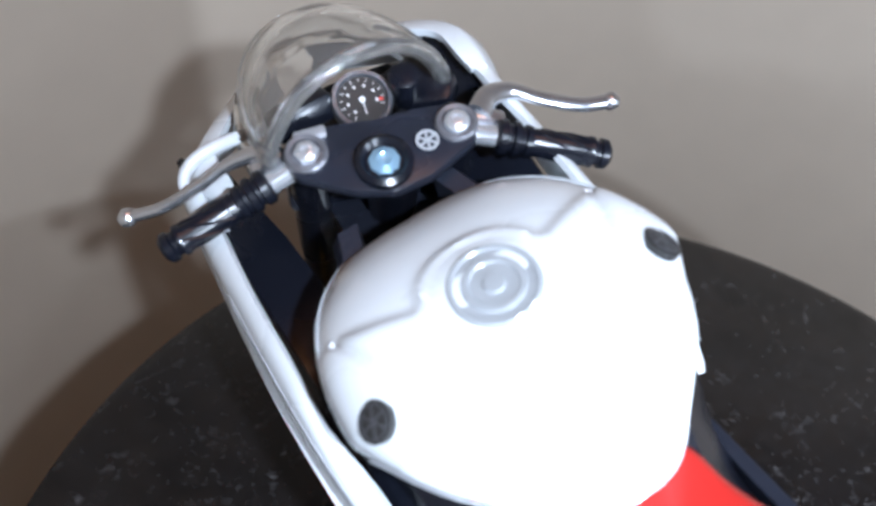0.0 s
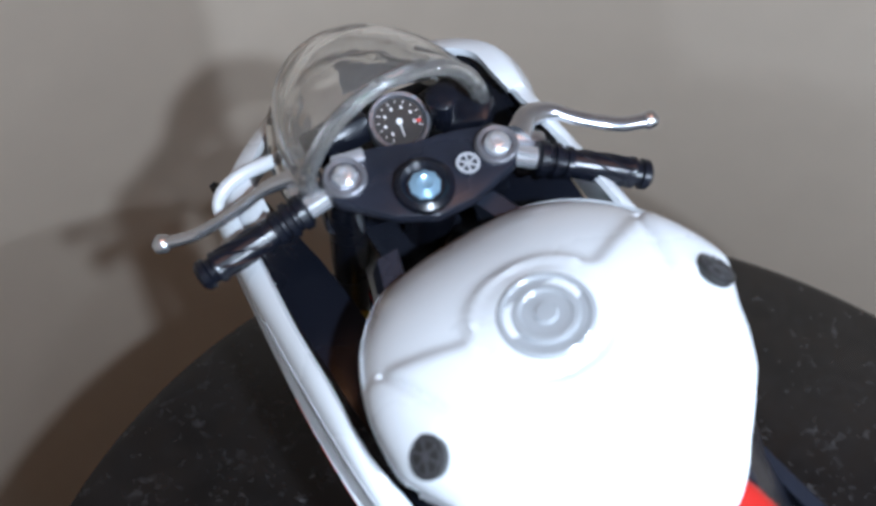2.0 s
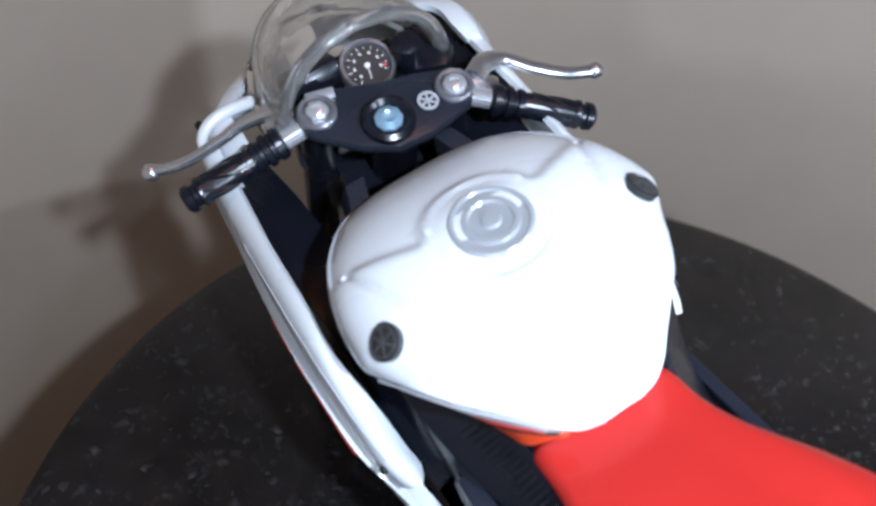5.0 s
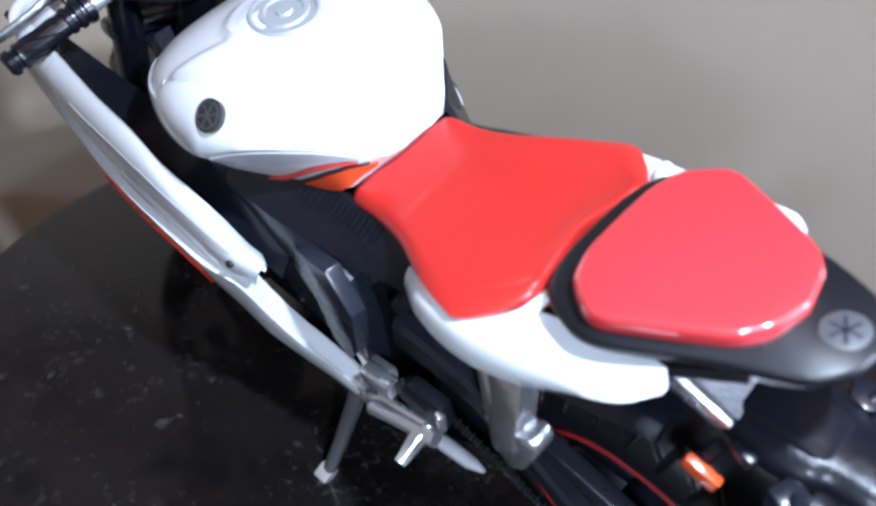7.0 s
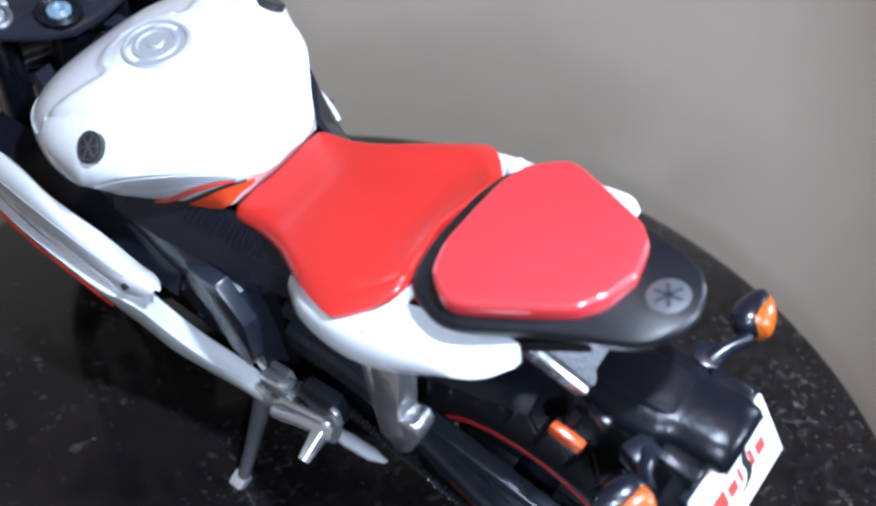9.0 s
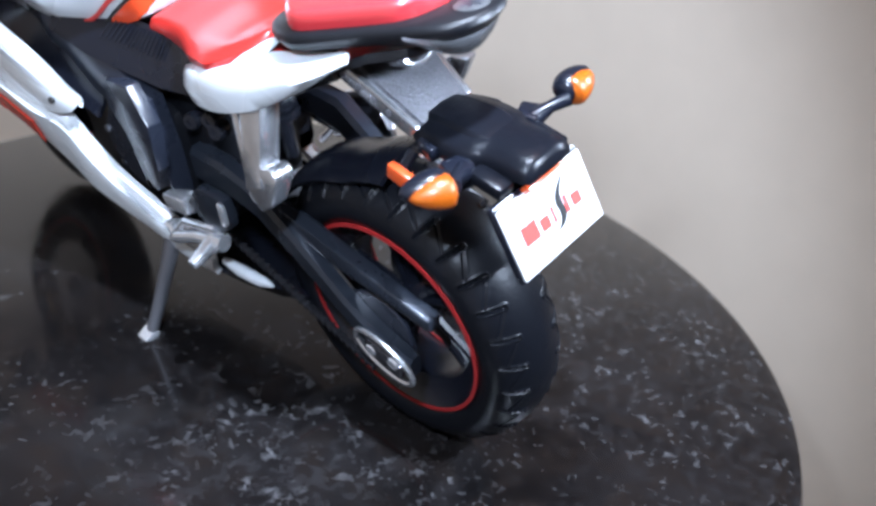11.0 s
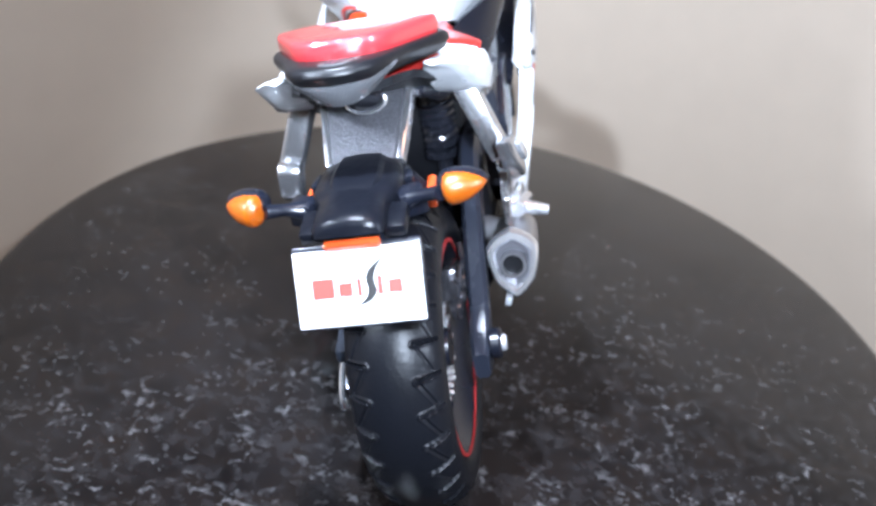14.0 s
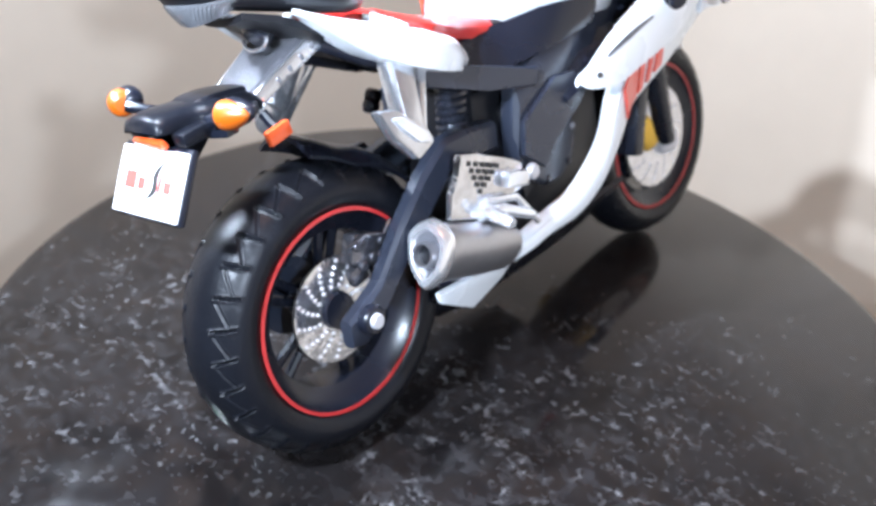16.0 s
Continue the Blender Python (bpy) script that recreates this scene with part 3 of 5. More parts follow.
def rear_end():
    # silver plate between tail and mudguard
    bm = prism([(-6.2, -1.5, 51.6), (6.2, -1.5, 51.6), (4.7, -13.0, 44.8), (-4.7, -13.0, 44.8)], 1.0, bevel=0.5)
    part("undertail_plate", bm, SPARKLE, bike, "rough sparkling silver undertail plate")
    for s in (-1, 1):
        rail = part("undertail_rail", prism([(s * 7.0, 1.0, 53.2), (s * 7.0, 2.6, 50.6), (s * 5.3, -11.6, 43.4), (s * 5.3, -13.2, 45.4)], 0.7, None, 0.4), PLATED, bike, "flat bright rail with oval dents")
        for k in range(4):
            t = 0.2 + 0.18 * k
            c = Vector((s * (7.75 - 1.7 * t), 1.6 - 13.6 * t, 51.8 - 7.2 * t))
            part("rail_hole", moved(disc((0, 0, 0), (0, 0, 1), 0.42, 0.3, None, 0.1, 14), facing(c, (s, 0, 0)) @ Matrix.Rotation(radians(30 * s), 4, "Z") @ Matrix.Diagonal((1, 1.5, 1, 1))), STEEL, rail)
    # black mudguard and number plate carrier
    rows = spline([(-11.5, 5.0, 45.2, 42.6), (-14.0, 5.8, 45.8, 42.8), (-18.0, 6.4, 46.0, 43.0), (-21.6, 6.3, 46.0, 43.0), (-23.6, 5.3, 46.0, 43.2), (-25.4, 4.95, 46.1, 43.4), (-28.6, 4.95, 46.1, 43.6), (-30.4, 4.85, 45.7, 43.8), (-31.2, 4.5, 44.9, 44.0)], 4)
    rings = []
    for y, hw, zt, zb in rows:
        rings.append([(-hw, y, zb), (-hw, y, zt - 1.2), (-hw * 0.9, y, zt - 0.2), (-hw * 0.5, y, zt + 0.5), (0, y, zt + 0.7), (hw * 0.5, y, zt + 0.5), (hw * 0.9, y, zt - 0.2), (hw, y, zt - 1.2), (hw, y, zb), (0, y, zb)])
    guard = part("mudguard", loft(rings), GUARD, bike, "black plastic rear mudguard", angle=50)
    rows = spline([(-11.8, 2.9, 45.8), (-13.0, 3.4, 46.5), (-17.0, 3.7, 46.9), (-20.6, 3.7, 46.9), (-22.6, 3.4, 46.6), (-23.8, 3.0, 46.1)], 4)
    ridge = [[(-hw - 0.9, y, 44.6), (-hw, y, zt - 0.5), (-hw + 0.6, y, zt), (0, y, zt + 0.2), (hw - 0.6, y, zt), (hw, y, zt - 0.5), (hw + 0.9, y, 44.6)] for y, hw, zt in rows]
    part("guard_ridge", loft(ridge), GUARD, guard, angle=30)
    for s in (-1, 1):
        part("guard_shoulder", box((s * 5.9, -26.0, 42.9), (3.2, 5.6, 2.2), None, 0.6, Matrix.Rotation(radians(8), 4, "X")), GUARD, guard)
    part("mudguard_stay", prism([(-4.5, -22, 41.5), (4.5, -22, 41.5), (4.2, -27.6, 41.2), (3.6, -30.5, 33.0), (-3.6, -30.5, 33.0), (-4.2, -27.6, 41.2)], 0.6), BLACK, guard)
    part("rear_reflector", box((0, -29.9, 42.0), (7.8, 1.2, 1.6), bevel=0.3, m=Matrix.Rotation(radians(28), 4, "X")), REFLECTOR, guard, "orange rear reflector")
    # plate with its rim and print
    tl, tr, br = Vector((-9.1, -28.9, 41.2)), Vector((9.1, -28.9, 41.2)), Vector((9.1, -34.2, 31.6))
    ex, ey = (tr - tl).normalized(), (tr - br).normalized()
    ez = ex.cross(ey)
    c = (tl + br) / 2
    m = Matrix(((ex[0], ey[0], ez[0], c[0]), (ex[1], ey[1], ez[1], c[1]), (ex[2], ey[2], ez[2], c[2]), (0, 0, 0, 1)))
    holder = part("number_plate_holder", box((0, 0, 0), (18.4, 11.8, 1.3), None, 0.5, m @ Matrix.Translation((0, 0, -0.85))), BLACK, bike, "black number plate holder")
    plate = part("number_plate", box((0, 0, 0), (17.8, 10.6, 0.5), None, 0.24, m @ Matrix.Translation((0, -0.2, 0.0))), PLATE, bike, "white plate with red marks and a black swoosh")
    side = 1 if ez.y < 0 else -1
    m2 = m @ Matrix.Translation((0, -0.2, side * 0.27))
    for x, y, w, hgt in ((-4.95, 0.05, 3.1, 2.8), (-1.85, -0.3, 1.9, 1.9), (0.1, -0.1, 0.6, 2.5), (3.0, 0.0, 0.75, 2.6), (5.1, -0.3, 1.9, 1.9)):
        part("red_mark", box((0, 0, 0), (w, hgt, 0.1), None, 0, m2 @ Matrix.Translation((x, y, 0.02))), INK_RED, plate)
    sw = spline([(-1.0, -2.6), (0.9, -2.1), (1.9, -0.8), (1.7, 0.9), (2.3, 2.4), (3.9, 3.9)], 6)
    rows = []
    for i, q in enumerate(sw):
        u = i / (len(sw) - 1)
        w = 0.08 + 0.55 * math.sin(math.pi * u) ** 1.2
        rows.append([tuple(m2 @ Vector((q[0] - w, q[1] + w * 0.3, 0.06))), tuple(m2 @ Vector((q[0] + w, q[1] - w * 0.3, 0.06)))])
    part("black_swoosh", sheet(rows, 0.09), INK, plate)
    # turn signals
    for s in (-1, 1):
        stem = part("turn_signal", tube([(s * 7.6, -22.6, 43.8), (s * 10.2, -23.6, 44.8), (s * 12.4, -25.2, 45.7)], [1.5, 0.9, 1.1], sides=12), BLACK, bike, "black turn signal with an amber lens")
        ax = Vector((s * 0.9, 0.43 if s < 0 else 0.08, 0.06)).normalized()
        cc = Vector((s * 13.4, -25.4 if s < 0 else -24.8, 46.0))
        tear = [(0, -0.9), (1.3, -0.8), (2.1, -0.3)]
        for k in range(15):
            h = 0.2 + k * 0.4
            tear.append((2.42 * math.cos(max(0, h - 1.0) / 5.6 * math.pi / 2) ** 0.8 + (0.035 if k % 2 else -0.03), h))
        tear.append((0, 6.5))
        mm = facing(cc, ax)
        case = [(0, -1.5), (1.2, -1.4), (2.0, -0.8), (2.4, 0.0), (2.5, 0.9), (2.35, 2.2), (1.8, 3.8), (1.0, 5.2), (0, 6.0)]
        part("housing", spin(case, facing(cc + Vector((0, 1.5 if s < 0 else 0.9, 0.12)), ax) @ Matrix.Diagonal((0.92, 0.92, 0.96, 1)), steps=28), BLACK, stem)
        part("amber_lens", spin([(r * 0.94, h * 0.84) for r, h in tear], mm, steps=28), AMBER, stem, "amber ribbed teardrop lens", angle=25)
        part("stem_clip", box((s * 7.7, -21.8, 43.2), (3.8, 3.4, 3.6), None, 0.4, Matrix.Rotation(radians(20 * s), 4, "Z")), BLACK, stem)
    for s in (-1, 1):
        part("side_reflector", box((s * 9.2, -12.8, 39.2), (1.4, 4.8, 2.6), None, 0.35, Matrix.Rotation(radians(12), 4, "X")), REFLECTOR, bike, "orange side reflector")
        part("reflector_arm", tube([(s * 8.6, -11.6, 38.4), (s * 7.4, -12.4, 40.6), (s * 6.4, -13.0, 42.4)], 0.9, sides=8), BLACK, bike)


rear_end()

# ---- wheels ----
REAR, FRONT = (0.0, -4.4, 2.76), (1.0, 107.0, 1.2)
STEER = Matrix.Translation((1.2, 92, 50)) @ Matrix.Rotation(radians(24), 4, "X") @ Matrix.Rotation(radians(-18), 4, "Z") @ Matrix.Rotation(radians(-24), 4, "X") @ Matrix.Translation((-1.2, -92, -50))


def tyre(c, radius, w, rim, rc, fine):
    """A tyre whose zigzag tread is cut into the rubber, with small raised lips."""
    period = 2 * math.pi * radius / 30
    cuts = [((0.0, 9.0), (0.9, 4.0)), ((0.9, 4.0), (period, 7.6))]

    def depth(u, v):
        total = np.zeros(np.broadcast(u, v).shape)
        for ((a0, b0), (a1, b1)), deep in zip(cuts, (1.0, 0.4)):
            best = np.full(total.shape, 9.0)
            for k in (-1, 0, 1):
                du, dv = a1 - a0, b1 - b0
                t = np.clip(((u - a0 - k * period) * du + (v - b0) * dv) / (du * du + dv * dv), 0, 1)
                best = np.minimum(best, np.hypot(u - a0 - k * period - t * du, v - b0 - t * dv))
            total += deep * (-0.75 * np.exp(-(best / 0.21) ** 2) + 0.3 * np.exp(-((best - 0.46) / 0.14) ** 2))
        return total

    around, across = 30 * fine, 4 * fine
    a = np.arange(around) * 2 * math.pi / around
    phi = np.radians(np.linspace(-90, 90, across))
    A, P = np.meshgrid(a, phi, indexing="ij")
    u = (A * radius + np.where(P > 0, period / 2, 0)) % period
    r = rc + (radius - rc) * np.cos(P) + depth(u, np.abs(P) * w)
    xs = w * np.sin(P)
    pad = [(rim + 0.2, -w * 0.86), (rim + 1.6, -w * 0.95)]
    rings = []
    for i in range(around):
        col = [(pr, px) for pr, px in pad] + list(zip(r[i], xs[i])) + [(pr, -px) for pr, px in pad[::-1]]
        rings.append([(c[0] + x, c[1] + q * math.cos(a[i]), c[2] + q * math.sin(a[i])) for q, x in col])
    return loft(rings + rings[:1], None, False)


def wheel(c, radius, width, rim, spokes, m=None, discs=(1,), fine=30):
    c = Vector(c)
    place = facing(c, (1, 0, 0))
    w = width / 2

    def put(bm):
        return moved(bm, m) if m is not None else bm
    rc = rim + (radius - rim) * 0.35
    hub = part("wheel", put(spin([(rim - 0.2, -w * 0.86), (rim + 0.5, -w * 0.84), (rim + 0.3, -w * 0.7), (rim - 2.4, -w * 0.55), (rim - 3.4, 0), (rim - 2.4, w * 0.55), (rim + 0.3, w * 0.7), (rim + 0.5, w * 0.84), (rim - 0.2, w * 0.86), (rim - 1.6, w * 0.62), (rim - 4.2, w * 0.45), (rim - 4.6, 0), (rim - 4.2, -w * 0.45), (rim - 1.6, -w * 0.62), (rim - 0.2, -w * 0.86)], place, steps=72)), BLACK, bike, "black spoked toy wheel with a rubber tyre")
    part("tyre", put(tyre(c, radius, w, rim, rc, fine)), RUBBER, hub, "black rubber tyre with cut tread", angle=80)
    for s in (-1, 1):
        bm = bmesh.new()
        spin([(rim - 0.4, s * w * 0.870), (rim + 0.25, s * w * 0.865), (rim + 0.25, s * w * 0.905), (rim - 0.4, s * w * 0.91), (rim - 0.4, s * w * 0.870)], place, bm, 96)
        part("rim_stripe", put(bm), STRIPE, hub, "thin red rim stripe")
    bm = bmesh.new()
    spin([(0, -w * 0.7), (3.4, -w * 0.7), (3.8, -w * 0.4), (3.8, w * 0.4), (3.4, w * 0.7), (0, w * 0.7)], place, bm, 32)
    for k in range(spokes):
        a = 2 * math.pi * k / spokes
        for da in (-0.13, 0.13):
            p0 = c + Vector((0, math.cos(a + da * 1.6) * 3.0, math.sin(a + da * 1.6) * 3.0))
            p1 = c + Vector((0, math.cos(a + da) * (rim - 2.6), math.sin(a + da) * (rim - 2.6)))
            tube([p0, (p0 + p1) / 2, p1], [1.2, 0.95, 1.0], bm, 8)
    part("spokes", put(bm), BLACK, hub)
    for s in discs:
        rd, off = (10.0, w * 0.48) if radius > 27 else (13.0, w * 0.72)
        bm = bmesh.new()
        spin([(3.6, s * off), (rd, s * off), (rd, s * (off + 0.7)), (3.6, s * (off + 0.7)), (3.6, s * off)], place, bm, 48)
        disk = part("brake_disc", put(bm), DISC, hub, "dark mottled chrome brake disc with bright raised dots")
        bm = bmesh.new()
        for k in range(14):
            for j in range(5):
                a = 2 * math.pi * k / 14 + j * 0.07
                rr = rd - 0.9 - 1.15 * j
                disc(c + Vector((s * (off + 0.75), rr * math.cos(a), rr * math.sin(a))), (1, 0, 0), 0.46, 0.7, bm, 0.3, 8)
        part("disc_pattern", put(bm), DOT, disk, "bright chrome dots in rows")
    return hub


wheel(REAR, 27.5, 15.8, 19.0, 5)
wheel(FRONT, 25.6, 12.0, 18.4, 5, Matrix.Translation(FRONT) @ Matrix.Rotation(radians(-2), 4, "Z") @ Matrix.Translation(-Vector(FRONT)), (-1, 1), 10)


# ---- chassis ----
def chassis():
    # engine
    bm = box((0, 56, 14), (25, 34, 30), None, 3.0)
    box((0, 40, 20), (20, 14, 26), bm, 2.0)
    eng = part("engine", bm, MATT, bike, "dark grey engine block")
    for s in (-1, 1):
        part("engine_cover", disc((s * 13.4, 51, 18), (1, 0, 0), 8.8, 3.0, None, 0.8), SATIN, eng)
        for k in range(6):
            a = k * math.pi / 3 + 0.2
            part("cover_bolt", disc((s * 15.0, 51 + 7.4 * math.cos(a), 18 + 7.4 * math.sin(a)), (1, 0, 0), 0.8, 0.8, None, 0.2, 10), GLOSS if k % 3 else STEEL, eng)
    for s in (-1, 1):
        # spar of the frame
        rings = []
        for y, x, z, w, hgt in ((88, 7.5, 42, 3.0, 4.5), (78, 11.0, 39, 3.0, 5.5), (66, 14.0, 36.5, 3.0, 5.5), (54, 14.6, 33.5, 3.0, 5.5), (46, 14.2, 30.5, 3.0, 6.0), (40, 14.0, 25, 3.0, 8), (38, 14.2, 17, 3.0, 6.5), (38, 14.6, 11, 2.6, 4)):
            rings.append([(s * (x + dx * w), y, z + dz * hgt) for dx, dz in ((-0.6, -1), (0.4, -1), (0.75, -0.55), (0.75, 0.55), (0.35, 1), (-0.6, 1))])
        spar = part("frame_spar", loft(rings), SATIN, bike, "satin dark grey frame spar", angle=30)
        if s > 0:
            part("frame_plate", prism([(16.6, 39.3, 25.9), (16.6, 50.6, 32.2), (17.2, 57.0, 31.7), (17.4, 60.8, 27.9), (17.2, 56.8, 24.1), (17.2, 47.9, 19.9), (17.0, 44.7, 15.0), (16.8, 38.5, 19.5)], 0.9, None, 0.25), SATIN, spar, angle=20)
            part("seat_rail_plate", prism([(13.6, 16.0, 43.4), (15.2, 30.0, 39.4), (16.0, 46.7, 35.0), (16.0, 45.4, 31.6), (15.0, 32.0, 34.2), (13.8, 17.0, 38.6)], 0.9, None, 0.4), SATIN, spar, angle=20)
        else:
            part("frame_plate", prism([(s * 16.0, 48.5, 35.0), (s * 16.4, 41.5, 36.5), (s * 17.2, 36.4, 31.0), (s * 17.6, 36.6, 22.0), (s * 17.0, 40.0, 15.5), (s * 16.6, 44.0, 17.0), (s * 16.2, 46.0, 25.0), (s * 15.8, 51.0, 29.0)], 1.3, None, 0.3), SATIN, spar, angle=20)
        # inner black side panel between fairing and tank
        rows = []
        for y, xo, zo, xi, zi in ((113, 20.0, 46.4, 15.6, 41.5), (106, 20.4, 44.8, 14.4, 39), (100, 20.6, 43.2, 13, 36), (90, 20.4, 40.4, 12.5, 36), (80, 20.2, 37.0, 13.0, 37), (70, 20.0, 33.6, 15.0, 38), (60, 19.8, 30.4, 15.5, 37), (52, 19.0, 27.6, 15.0, 34)):
            rows.append([(s * xo, y, zo - 0.8), (s * (xo * 0.6 + xi * 0.4), y, zo * 0.62 + zi * 0.38 - 1.4), (s * xi, y, zi - 0.5)])
        part("inner_panel", sheet(rows if s < 0 else [r[::-1] for r in rows], 1.0), BLACK, bike, "matt black inner side panel")
        # cover between tank and seat rail
        rows = []
        high = ((63, 18.6, 40, 20.2, 46.4), (56, 17.8, 39, 19.4, 46.2), (50, 16.6, 37.6, 16.0, 46.0), (45, 15.4, 37, 11.2, 44.4), (40, 14.4, 36.4, 9.4, 43.8), (30, 13, 37, 10.2, 43.2), (22, 13.5, 40, 12, 44))
        for y, xo, zo, xi, zi in high if s > 0 else ((62, 17.5, 40, 15, 44), (54, 16.8, 38, 12, 43.5), (46, 15.4, 37.0, 9.5, 43.5), (38, 14.0, 36, 9.5, 44), (30, 13.0, 37, 10.5, 44.5), (22, 13.5, 40, 12, 46)):
            rows.append([(s * xo, y, zo), (s * (xo + xi) / 2 * 1.03, y, (zo + zi) / 2), (s * xi, y, zi)])
        net = part("side_cover", sheet(rows if s < 0 else [r[::-1] for r in rows], 1.0), BLACK, bike, "black side cover with fine ridges")
        bm = bmesh.new()
        for i in range(15 if s < 0 else 0):
            pts = []
            for u in np.linspace(0.5, 0.92, 5):
                y = 52 - i * 0.95 - u * 2.0
                xo, zo = np.interp(y, (38, 46, 54), (14.0, 15.4, 16.8)), np.interp(y, (38, 46, 54), (36, 37, 38))
                xi, zi = np.interp(y, (38, 46, 54), (9.5, 9.5, 12)), np.interp(y, (38, 46, 54), (44, 43.5, 43.5))
                pts.append((s * (xo + (xi - xo) * u + 0.75), y, zo + (zi - zo) * u + 0.4))
            tube(pts, 0.13, bm, 5)
        if s < 0:
            part("side_grille", bm, BLACK, net)
        # subframe rail
        part("guard_clip", box((s * 6.4, -15.6, 43.6), (1.8, 3.4, 2.2), None, 0.4, Matrix.Rotation(radians(14 * s), 4, "Z")), BLACK, bike)
        part("seat_rail", tube([(s * 9, 38, 38), (s * 10.5, 24, 40), (s * 10, 8, 46), (s * 7.4, 0.5, 50.4)], 1.5, sides=10), BLACK, bike)
        # pillion peg bracket
        peg = part("pillion_bracket", prism([(s * 13.6, 13.2, 45.2), (s * 13.6, 8.0, 46.4), (s * 18.6, 5.2, 34.0), (s * 18.8, 8.8, 32.4)], 1.9, None, 0.5), PLATED, bike, "chrome pillion footrest bracket")
        part("bracket_leg", prism([(s * 14.2, 17.0, 42.0), (s * 14.2, 15.2, 42.8), (s * 18.6, 8.6, 32.2), (s * 18.6, 10.2, 31.0)], 0.7, None, 0.4), PLATED, peg)
        if s < 0:
            part("footrest", prism([(-18.2, 9.0, 32.6), (-18.4, 6.4, 29.4), (-18.2, 4.2, 31.6), (-17.2, 2.8, 36.6), (-17.0, 4.2, 38.2), (-17.4, 6.4, 37.4)], 2.0, None, 0.7), PLATED, peg, "chrome folded footrest")
        else:
            part("footrest", prism([(s * 19.6, -1.7, 40.2), (s * 19.8, 2.4, 39.4), (s * 20.4, 8.4, 34.6), (s * 20.8, 9.4, 32.0), (s * 21.0, 4.8, 30.0), (s * 20.2, 1.0, 34.4)], 1.5, None, 0.8), PLATED, peg, "silver folding footrest")
        if s > 0:
            part("footrest_ridge", prism([(21.6, 0.4, 38.6), (21.8, 3.0, 38.2), (22.2, 8.0, 33.8), (22.4, 7.6, 32.4), (22.4, 5.0, 33.2), (21.8, 2.0, 36.0)], 0.6, None, 0.5), CHROME, peg)
        part("footrest_knuckle", disc((s * 18.4, 8.4, 31.4), (1, 0, 0), 1.7, 2.2, None, 0.5, 16), CHROME, peg)
        # rider footrest plate
        if s > 0:
            plate = part("heel_plate", prism([(16.4, 38.0, 18.6), (16.6, 31.6, 21.4), (17.0, 24.6, 24.6), (17.2, 19.2, 26.0), (17.2, 18.4, 22.0), (17.2, 15.8, 19.6), (17.2, 14.6, 14.8), (17.0, 23.0, 12.0), (16.6, 29.0, 13.6), (16.4, 37.0, 13.0)], 0.7, None, 0.4), DISC, bike, "silver perforated heel guard plate")
            bm = bmesh.new()
            for i in range(5):
                for j in range(5 - i):
                    box((17.75, 21.4 + 1.95 * i + 0.55 * j, 23.6 - 0.75 * i - 1.55 * j), (0.3, 1.3, 1.0), bm, 0.1, Matrix.Rotation(radians(-24), 4, "X"))
            part("heel_plate_holes", bm, INK, plate)
        else:
            plate = part("heel_plate", prism([(-17.2, 31.0, 18.0), (-17.0, 27.4, 22.8), (-16.6, 21.0, 22.6), (-16.6, 20.4, 17.0), (-17.0, 25.0, 13.0)], 1.2, None, 0.6), ARM, bike, "blue-grey heel guard plate with a bright edge")
            part("plate_end", prism([(-18.3, 21.4, 22.9), (-18.3, 20.0, 22.3), (-18.3, 19.8, 18.4), (-18.3, 21.2, 18.0)], 0.5, None, 0.3), CHROME, plate)
            part("plate_arm", prism([(-15.4, 41.5, 13.6), (-16.4, 33.0, 18.0), (-16.8, 31.0, 14.6), (-15.6, 40.0, 9.6)], 1.0, None, 0.5), CHROME, plate)
        part("rider_footrest", tube([(s * 16.8, 24.6, 13.4), (s * 20.4, 24.4, 12.6), (s * 24.4, 24.0, 11.7)], [1.9, 1.5, 1.0], sides=10), CHROME, plate, "chrome rider's footrest")
        part("plate_boss", box((s * 18.2, 33.6, 16.6), (2.6, 6.4, 3.2), None, 0.5, Matrix.Rotation(radians(-14), 4, "X")), CHROME, plate)
        part("foot_lever", tube([(s * 18.6, 21.9, 13.6), (s * 19.4, 28.0, 12.4), (s * 20.0, 34.8, 9.0)], [1.5, 1.3, 1.1], sides=10), CHROME, plate)
        part("lever_rod", tube([(s * 18.8, 38.6, 6.0), (s * 19.0, 32.2, 13.4), (s * 18.4, 24.0, 15.4)], 0.8, sides=8), CHROME, plate)
    # kickstand
    st = part("kickstand", tube([(-16.6, 41.5, 5.2), (-19.4, 41.8, -1.0), (-23.6, 42.6, -9.8), (-26.4, 43.3, -15.4)], [1.5, 1.5, 1.3, 1.2], sides=12, flat=1.2), STEEL, bike, "grey kickstand with a bright tip")
    part("stand_foot", box((-27.4, 43.5, -16.4), (3.4, 3.2, 2.2), None, 0.6, Matrix.Rotation(radians(-24), 4, "Y")), CHROME, st)
    part("stand_pivot", disc((-16.8, 41.0, 5.6), (1, 0, 0), 2.2, 3.4, None, 0.5, 16), CHROME, st)
    # swingarm
    rings = []
